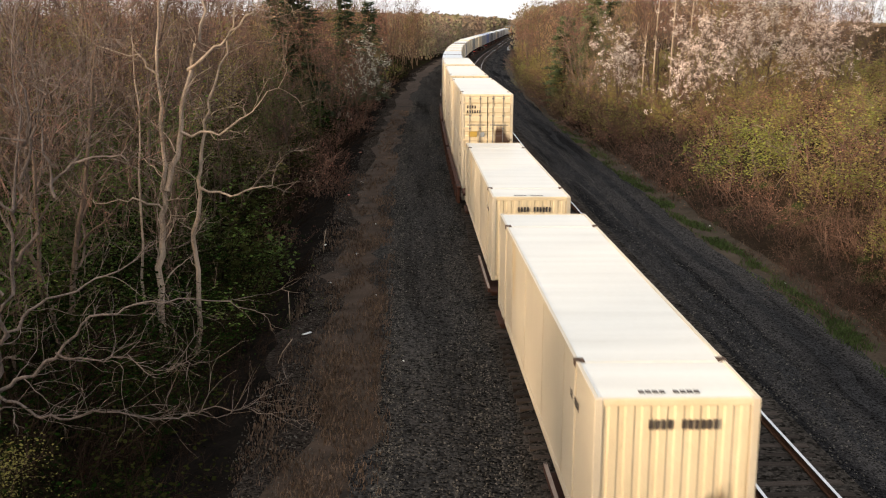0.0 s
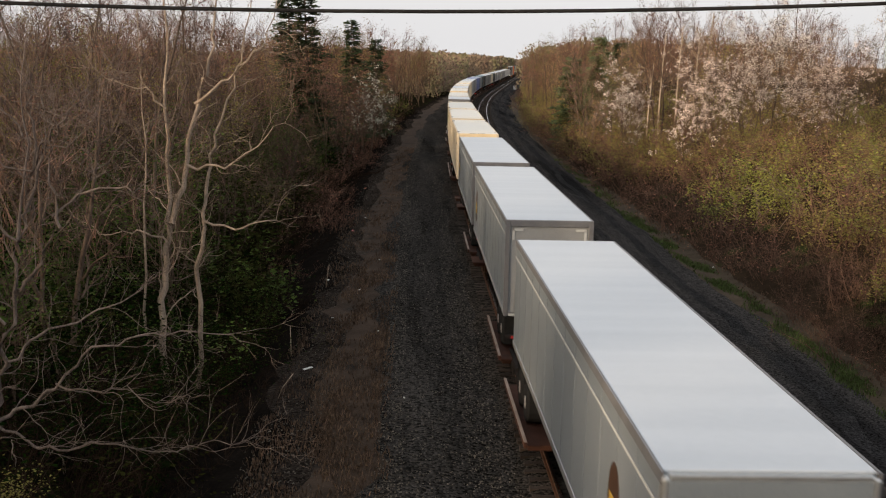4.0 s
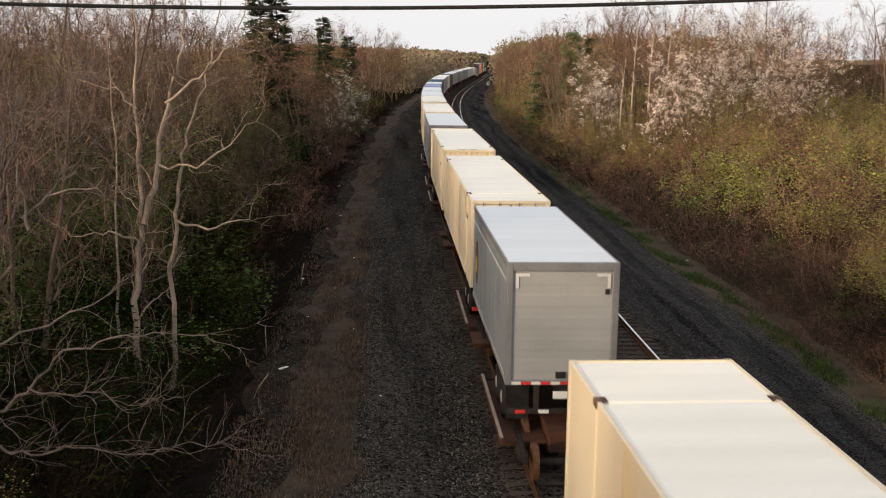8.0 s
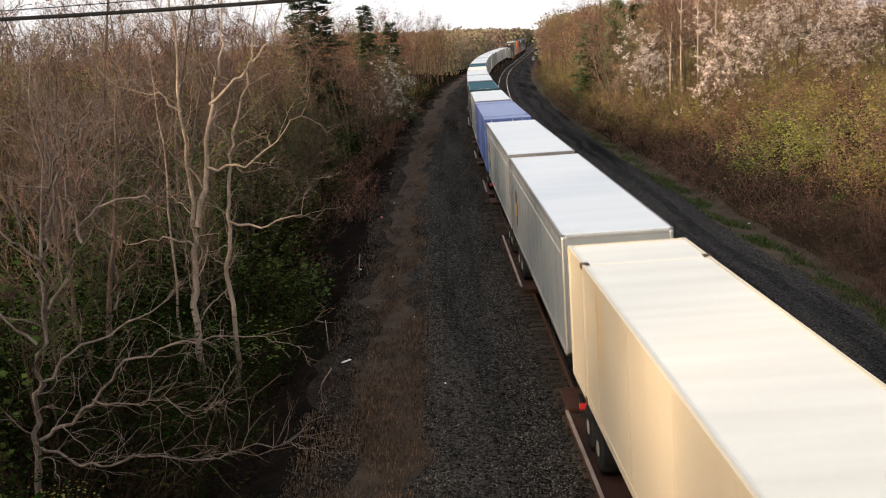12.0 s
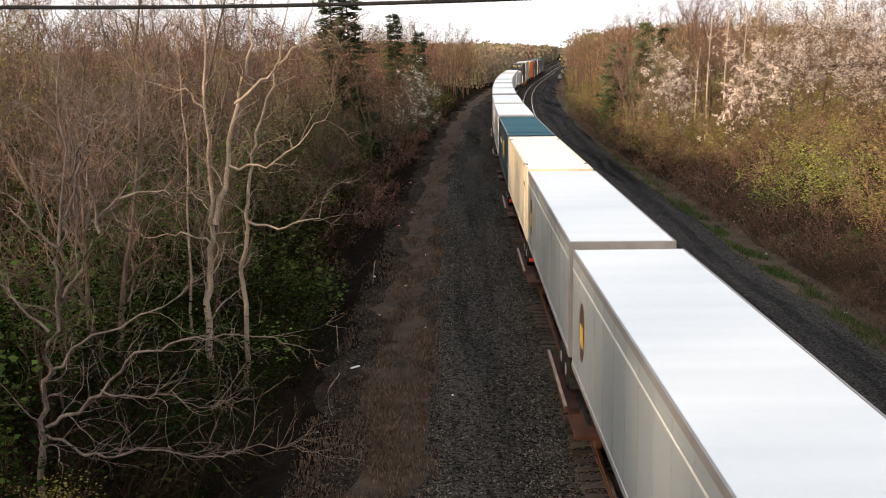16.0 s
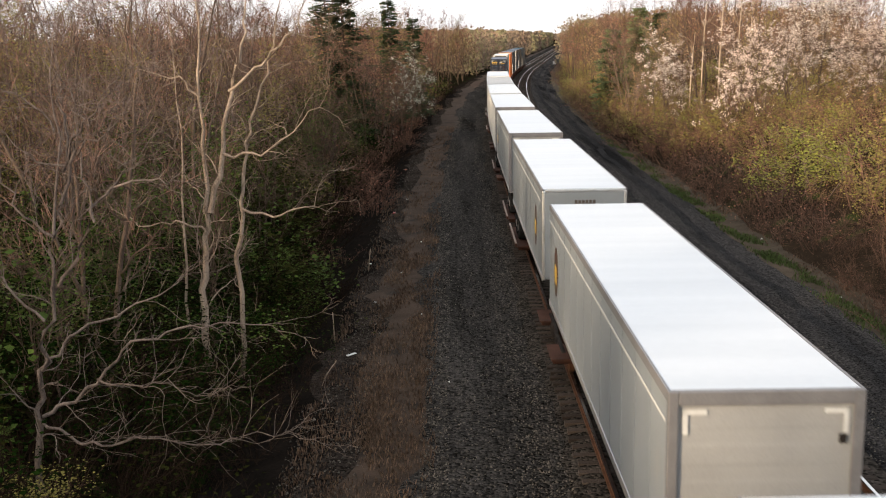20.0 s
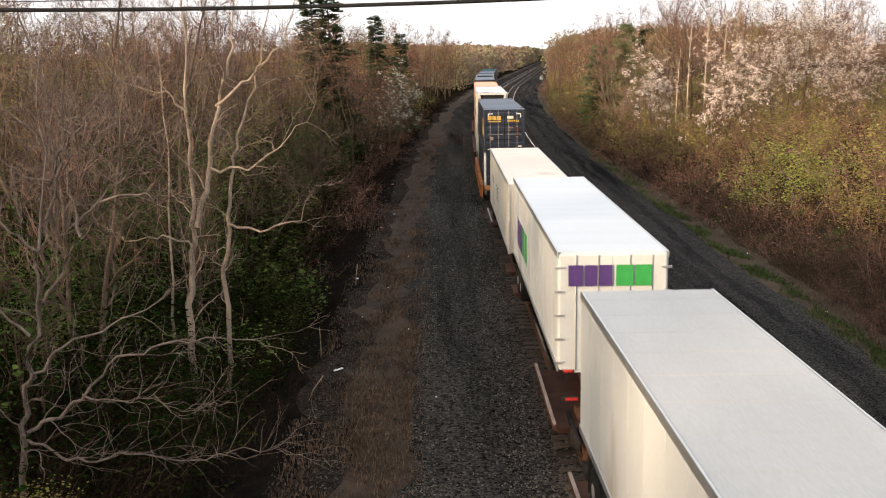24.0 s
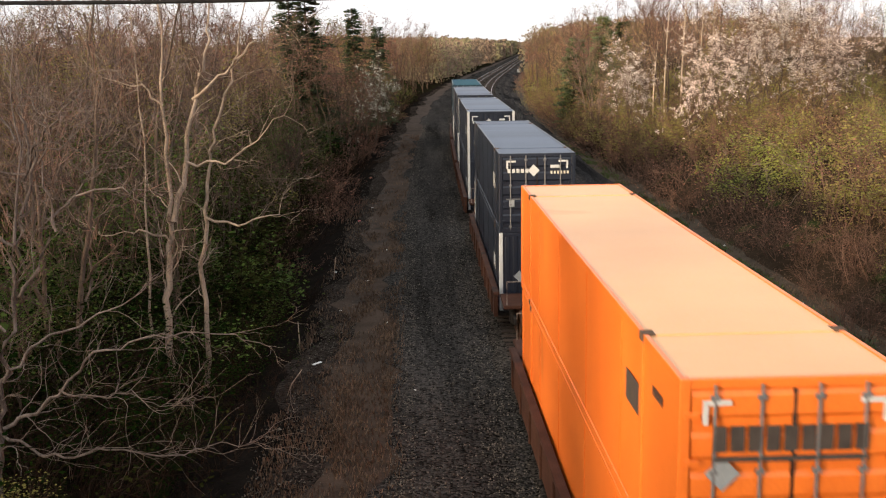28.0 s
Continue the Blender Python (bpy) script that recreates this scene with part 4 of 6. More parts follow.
old_tree("old_tree", "bare tree of three pale trunks at the wood's edge", (-7.3, 32.6, -0.9), [
    (1.0, [(-0.4, 0, -0.3), (-0.36, 0, 2.8), (-0.2, 0, 4.4), (-0.1, 0, 5.2), (-0.17, 0.1, 6.7), (-0.23, 0.1, 8.5), (-0.2, 0.2, 11.5), (-0.3, 0.2, 13.5)]),
    (0.8, [(-0.1, 0, 5.1), (0.3, 0.1, 6.5), (0.7, 0.2, 8.6), (1.0, 0.2, 9.7), (1.3, 0.3, 11.0), (1.4, 0.3, 13.0)]),
    (0.7, [(0.6, 0.5, -0.2), (0.65, 0.5, 3.5), (0.76, 0.5, 4.9), (0.95, 0.5, 6.6), (1.25, 0.5, 7.8), (1.7, 0.6, 9.3), (2.0, 0.6, 10.3), (2.4, 0.6, 12.6)]),
    (0.45, [(0.7, 0.2, 8.8), (1.55, 0.1, 9.4), (2.2, 0.0, 10.0), (2.9, 0.1, 10.9), (3.2, 0.1, 12.2)]),
    (0.36, [(0.8, 0.5, 5.1), (2.0, 0.3, 4.95), (3.0, 0.3, 5.3), (3.5, 0.3, 6.3)]),
    (0.36, [(0.4, 0.1, 6.9), (1.6, 0.0, 6.9), (2.6, 0.1, 7.6), (3.5, 0.1, 8.5)]),
    (0.3, [(-0.2, 0, 8.6), (-0.7, -0.1, 9.1), (-1.9, -0.1, 9.4), (-2.6, 0, 10.2)]),
    (0.3, [(-0.2, 0, 4.6), (-1.0, -0.3, 4.9), (-2.1, -0.4, 4.8), (-3.0, -0.5, 5.6)]),
    (0.45, [(-1.1, 1.2, -0.3), (-1.2, 1.2, 4.5), (-1.1, 1.2, 8.5), (-1.3, 1.2, 12.0)])], 43, BARK_SUNLIT, 0.125)


# ---- a pale dead trunk on the right bank ----
def dead_trunk(u, s, h):
    p = land(u, s)
    root = thing("dead_tree", "pale dead tree trunk standing among green shrubs", "tree")
    root.location = p
    sh = Shape()
    sh.tube([(0, 0, -0.3), (0.05, 0, h * 0.4), (0.2, 0.1, h * 0.75), (0.35, 0.1, h)], [0.09, 0.075, 0.055, 0.025], 8)
    part("trunk", sh, BIRCH, root, smooth=True)
    r = random.Random(int(s))
    for k in range(5):
        z = h * r.uniform(0.45, 0.95)
        b2 = Shape()
        limb(b2, [], Vector((0.15, 0.05, z)), Vector((r.uniform(-1, 1), r.uniform(-1, 1), 0.5)).normalized(), 0.04, r.uniform(0.7, 1.8), 5, 0.25, 0.1, r, 5)
        part("branch", b2, BIRCH, root, smooth=True)


for u, s, h in ((19.5, 46.0, 9.5), (18.6, 104.0, 9.8), (20.4, 105.0, 10.5), (21.6, 103.0, 10.0), (23.4, 106.0, 11.0), (17.0, 101.0, 7.5)):
    dead_trunk(u, s, h)


# ---- distant woods ----
def far_woods():
    r = random.Random(3)
    for label, mat_a, lo, hi in (("russet woods beyond the bend, tinted for haze", FAR_A, 0, 1), ("tan woods beyond the bend, tinted for haze", FAR_B, 0, 1), ("olive woods beyond the bend, tinted for haze", FAR_C, 0, 1)):
        sh = Shape()
        for k in range(600):
            s = 300 + 900 * r.random() ** 1.6
            side = r.random() < 0.5
            u = (-r.uniform(10.5, 30 + s * 0.12)) if side else r.uniform(12, 40 + s * 0.16)
            p = land(u, s)
            h = r.uniform(8, 13)
            for m in range(95):
                a, q = r.uniform(0, 6.28), r.random() ** 0.5 * 2.6
                z = h * r.random() ** 0.8
                c = (p.x + math.cos(a) * q, p.y + math.sin(a) * q, p.z + z)
                w = r.uniform(0.17, 0.38) * (1 + (s - 300) / 220)
                t, b2 = r.uniform(0, 3.1), r.uniform(-0.7, 0.7)
                dx, dy = math.cos(t) * w, math.sin(t) * w
                sh.add([(c[0] - dx, c[1] - dy, c[2] - w * 0.6), (c[0] + dx, c[1] + dy, c[2] - w * 0.4), (c[0] + dx * 0.5 + b2 * w, c[1] + dy * 0.5, c[2] + w), (c[0] - dx * 0.6, c[1] - dy * 0.6 + b2 * w, c[2] + w * 0.7)], [(0, 1, 2, 3)])
        tagged(part("far_woods", sh, mat_a), label, "woods", kind="stuff")
    sh = Shape()
    for k in range(2600):                  # crowns of a wood, low and uneven, out to the horizon
        y = 1150 + 1500 * r.random() ** 1.5
        x = r.uniform(-0.75, 0.85) * y
        top = 9.5 + 3.0 * noise.noise((x * 0.006, y * 0.004, 0.5)) + r.uniform(-2.0, 1.5)
        for m in range(16):
            w = r.uniform(0.8, 1.9)
            cx, z = x + r.gauss(0, 2.4), lie(-400) * 0.3 + top * r.random() ** 0.6
            sh.add([(cx - w, y, z - w), (cx + w, y + r.uniform(-1, 1), z - w * 0.7), (cx + w * 0.4, y, z + w * 0.6), (cx - w * 0.6, y + r.uniform(-1, 1), z + w * 0.5)], [(0, 1, 2, 3)])
    tagged(part("far_ridge", sh, FAR_B), "low wooded ridge on the horizon", "woods", kind="stuff")


far_woods()


# ---- grass and loose stone ----
def blades(name, label, mat, spots, count, height, seed, gap=-0.2):
    r = random.Random(seed)
    sh = Shape()
    for _ in range(count):
        u0, u1, s0, s1 = spots[r.randrange(len(spots))]
        s = s0 + (s1 - s0) * r.random() ** 1.7
        u = r.uniform(u0, u1) + 0.3 * noise.noise((0, s * 0.3, 0))
        if noise.noise((u * 0.9, s * 0.35, 4.0)) + r.uniform(-0.3, 0.3) < gap:
            continue
        p = land(u, s)
        a, h, w = r.uniform(0, 6.28), height * r.uniform(0.4, 1.2), 0.006 + 0.0003 * s
        lx, ly = math.cos(a) * h * 0.5, math.sin(a) * h * 0.5
        px, py = -math.sin(a) * w, math.cos(a) * w
        sh.add([(p.x - px, p.y - py, p.z - 0.03), (p.x + px, p.y + py, p.z - 0.03), (p.x + px + lx * 0.4, p.y + py + ly * 0.4, p.z + h * 0.6), (p.x + lx, p.y + ly, p.z + h)], [(0, 1, 2, 3)])
    tagged(part(name, sh, mat), label, "grass", kind="stuff")


blades("dry_grass", "dry brown grass along the old track bed", STRAW, [(-6.5, -4.8, 15, 120), (-6.3, -4.9, 15, 60), (-7.0, -4.6, 15, 50), (-8.2, -6.0, 15, 70), (-8.0, -6.0, 15, 45), (10.0, 11.6, 20, 130)], 40000, 0.12, 21, -0.05)
blades("green_grass", "patches of green grass on the road verge", BLADE, [(9.4, 10.6, 20, 110), (9.6, 10.4, 25, 70)], 22000, 0.13, 22, 0.06)


def stones():
    r = random.Random(9)
    sh = Shape()
    for _ in range(26000):
        u = r.choice((r.uniform(-4.8, -1.7), r.uniform(-4.9, -4.2), r.uniform(-2.6, -1.5), r.uniform(-8.2, -6.3), r.uniform(5.4, 7.5)))
        s = 15 + 125 * r.random() ** 2.4
        p = land(u, s)
        q = r.uniform(0.012, 0.036)
        a = r.uniform(0, 6.28)
        c, d = math.cos(a) * q, math.sin(a) * q
        sh.add([(p.x + c, p.y + d, p.z), (p.x - d, p.y + c, p.z), (p.x - c, p.y - d, p.z + q * 0.3), (p.x + d, p.y - c, p.z), (p.x + c * 0.2, p.y, p.z + q * 1.1)], [(0, 1, 4), (1, 2, 4), (2, 3, 4), (3, 0, 4)])
    tagged(part("loose_stones", sh, STONE), "loose crushed stones on the old track bed", "stones", kind="stuff")


stones()


def litter(u, s, l, w, turn, label, mat):
    p = land(u, s)
    sh = Shape()
    sh.box(-l / 2, l / 2, -w / 2, w / 2, 0, 0.03, 0.008)
    ob = tagged(part("litter", sh, mat), label, "litter")
    ob.matrix_world = pose(p.x, p.y, p.z, 4, 0, turn)


litter(-7.27, 33.1, 0.38, 0.09, 50, "white plastic scrap lying on dry grass", WHITE)
litter(-6.2, 45.0, 0.16, 0.1, 20, "small pale scrap lying on dry grass", WHITE)
litter(-7.4, 61.0, 0.12, 0.2, 0, "small red scrap beside the ditch", RED)
litter(10.8, 52.0, 0.3, 0.12, 70, "pale scrap on the grassy verge", WHITE)


for u, s, l in ((-6.9, 66.0, 0.14), (-5.6, 52.0, 0.1), (-7.0, 40.0, 0.09), (-5.2, 38.0, 0.1), (-7.7, 47.0, 0.16), (-7.9, 55.0, 0.18), (-4.2, 30.0, 0.07), (10.4, 40.0, 0.12)):
    litter(u, s, l, l * 0.6, 40 * s, "small pale scrap lying on the stony ground", WHITE)


def stick(u, s, h, lean):
    p = land(u, s)
    sh = Shape()
    sh.tube([(0, 0, -0.1), (lean * 0.4, 0, h * 0.5), (lean, 0.05, h)], [0.022, 0.018, 0.010], 6)
    ob = tagged(part("stick", sh, BIRCH, smooth=True), "bare pale stick standing at the ditch edge", "stick")
    ob.location = p


stick(-8.0, 35.0, 1.0, -0.04)
stick(-7.9, 30.0, 0.8, 0.5)
stick(-7.7, 46.0, 0.9, 0.12)


def marker_post(u, s):
    p = land(u, s)
    root = thing("marker_post", "white trackside marker post beside the gravel road", "post")
    root.location = p
    sh = Shape()
    sh.box(-0.09, 0.09, -0.09, 0.09, -0.2, 1.5, 0.02)
    part("post", sh, WHITE, root)
    sh = Shape()
    sh.box(-0.5, 0.5, -0.4, 0.4, 0, 1.0, 0.05)
    part("equipment_box", sh, WHITE, root, "small white equipment box")


marker_post(8.6, 372)


# ---- overhead cables near the eye ----
def cable(name, label, z0, y0, radius, slope, sag):
    sh = Shape()
    pts = [(x, y0, z0 + slope * x + sag * x * x) for x in [i * 1.0 - 26 for i in range(53)]]
    sh.tube(pts, [radius] * len(pts), 6)
    tagged(part(name, sh, CABLE, smooth=True), label, "cable", "overhead cables")


cable("overhead_cable", "thick black overhead cable bundle above the railway", 9.86, 12.0, 0.024, 0.021, 0.0038)
cable("overhead_cable", "thin black overhead wire above the railway", 10.02, 12.3, 0.006, 0.03, 0.0030)


# ---- the train: boxes, trailers and railcars; each thing's near end is at -y, its foot at z = 0 ----
def bars(parent, mat, name, x, y, z, widths, h, gap=0.05, face="end", label="worn lettering"):
    """A row of plain bars in place of writing, on an end (along x) or on the left side (along y)."""
    sh, at = Shape(), 0.0
    for w in widths:
        if face == "end":
            sh.box(x + at, x + at + w, y - 0.006, y, z, z + h)
            if name == "brand_mark":    # each block a piece of its own
                part("brand_block", sh, mat, parent, label)
                sh = Shape()
        else:
            sh.box(x - 0.006, x, y - at - w, y - at, z, z + h)
        at += w + gap
    return part(name, sh, mat, parent, label) if sh.v else None


def corrugated(x0, x1, y, z0, z1, ribs, depth, across=True):
    """A pressed end wall whose ribs stand proud towards -y."""
    sh = Shape()
    pts = []
    span = (x1 - x0) if across else (z1 - z0)
    for i in range(ribs):
        for q, d in ((0.0, 0), (0.30, 0), (0.42, depth), (0.86, depth), (0.98, 0)):
            pts.append(((i + q) / ribs * span, d))
    pts.append((span, 0))
    for a, d in pts:
        if across:
            sh.v += [(x0 + a, y - d, z0), (x0 + a, y - d, z1)]
        else:
            sh.v += [(x0, y - d, z0 + a), (x1, y - d, z0 + a)]
    for i in range(len(pts) - 1):
        o = 2 * i
        sh.f.append((o, o + 2, o + 3, o + 1) if across else (o, o + 1, o + 3, o + 2))
    return sh


def container(label, length, height, paint, roof, near="doors", end_paint=None, posts=None, inset=1.98, marks=()):
    root = thing("shipping_container", label, "container")
    h, w, e = length / 2, 1.29, end_paint or paint
    sh = Shape()
    sh.box(-w + 0.02, w - 0.02, -h + 0.06, h - 0.02, 0.05, height - 0.05, 0.02)
    part("body", sh, paint, root)
    sh = Shape()
    sh.box(-w + 0.05, w - 0.05, -h + 0.05, h - 0.05, height - 0.07, height - 0.02, 0.015)
    part("roof", sh, roof, root)
    if near != "reefer":
        for y in (-h + inset, h - inset):
            sh = Shape()
            sh.box(-w + 0.07, w - 0.07, y - 0.10, y + 0.10, height - 0.06, height - 0.003, 0.012)
            part("roof_bow", sh, roof, root)
    for x in (-w, w - 0.07):
        sh = Shape()
        sh.box(x, x + 0.07, -h, h, height - 0.11, height, 0.012)
        part("top_rail", sh, paint, root)
        sh = Shape()
        sh.box(x, x + 0.07, -h, h, 0, 0.17, 0.012)
        part("bottom_rail", sh, paint, root)
    for x in (-w - 0.004, w - 0.13):
        for y in (-h - 0.01, h - 0.12):
            sh = Shape()
            sh.box(x, x + 0.134, y, y + 0.13, 0, height, 0.02)
            part("corner_post", sh, posts or paint, root)
        for y in (-h + inset, h - inset):
            sh = Shape()
            sh.box(x - 0.004, x + 0.13, y - 0.09, y + 0.09, 0.16, height - 0.1, 0.015)
            part("side_post", sh, paint, root)
            for z in (-0.004, height - 0.105):
                sh = Shape()
                sh.box(x - 0.012, x + 0.16, y - 0.11, y + 0.11, z, z + 0.115, 0.015)
                part("corner_casting", sh, CASTING, root, "dark worn corner casting")
        for y in (-0.3 * length, -0.12 * length, 0.08 * length, 0.27 * length):
            sh = Shape()
            sh.box(x + (0.012 if x < 0 else 0.108), x + (0.022 if x < 0 else 0.118), y - 0.012, y + 0.012, 0.17, height - 0.11)
            part("seam", sh, paint, root)
    for y in (-h, h - 0.08):
        sh = Shape()
        sh.box(-w + 0.12, w - 0.12, y, y + 0.08, height - 0.13, height - 0.005, 0.015)
        part("header", sh, e, root)
        sh = Shape()
        sh.box(-w + 0.12, w - 0.12, y, y + 0.08, 0.0, 0.16, 0.015)
        part("threshold", sh, e, root)
    if near == "doors":
        for x0, x1, s in ((-w + 0.14, -0.015, -1), (0.015, w - 0.14, 1)):
            leaf = part("door", corrugated(x0, x1, -h + 0.02, 0.17, height - 0.14, 5, 0.035, across=False), e, root, "ribbed container door")
            for k in (0.22, 0.68):
                x = x0 + (x1 - x0) * k
                sh = Shape()
                sh.tube([(x, -h - 0.04, 0.1), (x, -h - 0.04, height - 0.07)], [0.019, 0.019], 6)
                part("lock_rod", sh, FRAME_GREY if paint in (CREAM, ORANGE, NAVY) else ALU, leaf, "steel lock rod")
                for z in (0.22, height * 0.36, height * 0.6, height - 0.22):
                    sh = Shape()
                    sh.box(x - 0.05, x + 0.05, -h - 0.055, -h - 0.015, z - 0.03, z + 0.03, 0.008)
                    part("rod_bracket", sh, FRAME_GREY, leaf)
            for z in (0.4, height * 0.36, height * 0.64, height - 0.42):
                sh = Shape()
                xx = x0 if s < 0 else x1
                sh.box(xx - 0.09, xx + 0.09, -h - 0.035, -h - 0.005, z - 0.035, z + 0.035, 0.008)
                part("hinge", sh, e, leaf)
            sh = Shape()
            sh.box(x0 + 0.1, x1 - 0.1, -h - 0.075, -h - 0.05, height * 0.42, height * 0.42 + 0.04, 0.008)
            part("handle", sh, FRAME_GREY, leaf)
        sh = Shape()
        sh.box(-0.02, 0.02, -h - 0.02, -h + 0.03, 0.17, height - 0.14, 0.006)
        part("gasket", sh, STEEL_DARK, root, "black door gasket")
    elif near == "front":
        part("end_wall", corrugated(-w + 0.13, w - 0.13, -h + 0.035, 0.16, height - 0.13, 9, 0.026), e, root, "vertically ribbed end wall")
    elif near == "reefer":
        sh = Shape()
        sh.box(-w + 0.13, w - 0.13, -h + 0.02, -h + 0.05, 0.16, height - 0.13)
        part("end_wall", sh, e, root)
        cooling(root, -h, height, True)
    for m in marks:
        mark(root, m, -w, -h, h, height)
    return root


def cooling(root, y, top, dark):
    """A cooling machine set in the end wall: white cheeks, a black grille wider at its head, two covers, a tank."""
    unit = thing("cooling_unit", "", "")
    unit.parent = root
    z0, z1 = top * 0.44, top - 0.16
    sh = Shape()
    sh.box(-1.06, 1.06, y - 0.10, y + 0.01, z0 - 0.05, z1, 0.01)
    part("grille", sh, RUBBER, unit, "black grille")
    for s in (-1, 1):
        sh = Shape()
        flat = [(1.10, 0.3), (0.74, 0.3), (0.74, z0), (0.98, z1), (1.10, z1)]
        front, back = [(s * x, y - 0.3, z) for x, z in flat], [(s * (x + 0.04), y + 0.0, z) for x, z in flat]
        fs = [(0, 1, 2, 3, 4), (9, 8, 7, 6, 5)] + [(i, i + 5, (i + 1) % 5 + 5, (i + 1) % 5) for i in range(5)]
        sh.add(front + back, fs if s < 0 else [f[::-1] for f in fs])
        part("cheek", sh, WHITE_DIRTY, unit, "dirty white curved cheek")
        sh = Shape()
        sh.box(min(0, s * 0.73) + 0.008, max(0, s * 0.73) - 0.008, y - 0.30, y - 0.02, 0.36, z0, 0.03)
        cover = part("lower_cover", sh, WHITE_DIRTY, unit, "dirty white cover")
        sh = Shape()
        sh.box(s * 0.42 - 0.09, s * 0.42 + 0.09, y - 0.315, y - 0.298, 0.52, 0.62, 0.01)
        part("latch", sh, STEEL_DARK, cover, "black latch")
    for k in range(9):
        z = z0 + 0.28 + k * (z1 - z0 - 0.4) / 9
        sh = Shape()
        sh.box(-0.58, 0.58, y - 0.135, y - 0.10, z, z + 0.045, 0.008)
        part("slat", sh, STEEL_DARK, unit)
    sh = Shape()
    sh.disc(-0.95, 0.95, y - 0.16, 0.19, 0.15, 14)
    tank = part("fuel_tank", sh, ALU, unit, "dirty aluminium fuel tank", smooth=False)
    for x in (-0.45, 0.45):
        sh = Shape()
        sh.disc(x - 0.03, x + 0.03, y - 0.16, 0.19, 0.158, 14)
        part("strap", sh, STEEL_DARK, tank)
    sh = Shape()
    sh.box(-1.1, 1.1, y - 0.33, y - 0.02, 0.0, 0.05, 0.01)
    part("foot_bar", sh, STEEL_DARK, unit)
    sh = Shape()
    sh.box(-1.15, 1.15, y - 0.05, y + 0.03, top - 0.15, top - 0.03, 0.012)
    part("head_bar", sh, WHITE, unit)
    r = random.Random(4)
    sh, rim = Shape(), []
    for k in range(26):
        x = -1.18 + 2.1 * k / 25
        rim.append((x, y + 0.2 + 1.1 * max(0.0, 1 - abs(x + 0.55) / 0.75) ** 0.7 * r.uniform(0.75, 1) + 0.35 * max(0.0, 1 - abs(x - 0.5) / 0.5) * r.uniform(0.5, 1) + r.uniform(0, 0.08), top + 0.001))
    sh.add([(p[0], y + 0.08, top + 0.001) for p in rim] + rim, [(i, i + 1, i + 27, i + 26) for i in range(25)])
    part("soot", sh, SOOT, unit, "soot on the roof edge")


def mark(root, m, x, y0, y1, top):
    kind, at = m[0], m[1]
    if kind == "number":                # reporting marks, two rows on a door
        bars(root, m[2], "lettering", at, y0 - 0.012, top - 0.72, (0.075, 0.075, 0.075, 0.075), 0.15, 0.05)
        bars(root, m[2], "lettering", at, y0 - 0.012, top - 0.96, (0.075, 0.075, 0.075, 0.075, 0.075, 0.075), 0.15, 0.05)
    elif kind in ("row", "roof_row"):   # one row across an end wall and one on the roof, or the latter alone
        if kind == "row":
            bars(root, m[2], "lettering", at, y0 - 0.014, top - 0.5, (0.065,) * 4, 0.16, 0.035)
            bars(root, m[2], "lettering", at + 0.52, y0 - 0.014, top - 0.5, (0.065,) * 6, 0.16, 0.035)
        sh = Shape()
        for k in range(9):
            if k != 4:
                sh.box(at - 0.1 + k * 0.11, at - 0.02 + k * 0.11, y0 + 0.28, y0 + 0.40, top - 0.012, top - 0.003)
        part("lettering", sh, m[2], root, "faded roof lettering")
    elif kind == "side":                # a block of writing on the left side: place from the near end, height, size
        bars(root, m[2], "lettering", x, y0 + at, m[3], m[4], m[5], 0.06 if m[5] < 0.35 else (0.2 if m[2] in (GOLD, GREEN_MARK) else 0.13), "side")
    elif kind == "word":                # brand blocks on the left side, tall and low like a worn name: place, paint, foot, heights, width
        y = y0 + at
        for hgt in m[4]:
            if hgt:
                sh = Shape()
                sh.box(x - 0.012, x - 0.004, y - m[5], y, m[3] - (0.22 * m[5] if hgt < 0 else 0), m[3] + abs(hgt), 0.003)
                part("brand_block", sh, m[2], root, "painted brand mark of plain blocks")
            y -= m[5] * 1.3
    elif kind == "foot_tape":           # red and cream tape along the door foot
        for k in range(8):
            sh = Shape()
            sh.box(-1.06 + k * 0.265, -0.81 + k * 0.265, y0 - 0.045, y0 - 0.03, 0.17, 0.24)
            part("foot_tape", sh, RED if k % 2 else INK_PALE, root, "red and cream reflective tape")
    elif kind == "mark":                # a brand panel on the near end: plain blocks
        bars(root, m[2], "brand_mark", at, y0 - 0.05, m[3], m[4], m[5], 0.05, label="painted brand mark of plain blocks")
    elif kind == "placard":             # a diamond placard
        sh = Shape()
        c, z, q = at, m[3], 0.2
        sh.add([(c - q, y0 - 0.05, z), (c, y0 - 0.05, z - q), (c + q, y0 - 0.05, z), (c, y0 - 0.05, z + q), (c - q, y0 - 0.03, z), (c, y0 - 0.03, z - q), (c + q, y0 - 0.03, z), (c, y0 - 0.03, z + q)],
               [(0, 1, 2, 3), (7, 6, 5, 4), (0, 4, 5, 1), (1, 5, 6, 2), (2, 6, 7, 3), (3, 7, 4, 0)])
        part("placard", sh, m[2], root, "diamond placard holder")
    elif kind == "patch":
        sh = Shape()
        sh.box(at, at + m[4], y0 - 0.055, y0 - 0.03, m[3], m[3] + m[5], 0.004)
        part("sticker", sh, m[2], root, "worn sticker")
    elif kind == "corners":             # white L marks in the upper corners
        for sx in (-1, 1):
            sh = Shape()
            for a, c, z0, z1 in ((0.72, 1.04, top - 0.30, top - 0.24), (0.98, 1.04, top - 0.52, top - 0.24)):
                sh.box(min(sx * a, sx * c), max(sx * a, sx * c), y0 - 0.05, y0 - 0.035, z0, z1)
            part("corner_tape", sh, WHITE, root, "white reflective tape")
    elif kind == "shield":              # the round-topped shield on the left side
        sh = Shape()
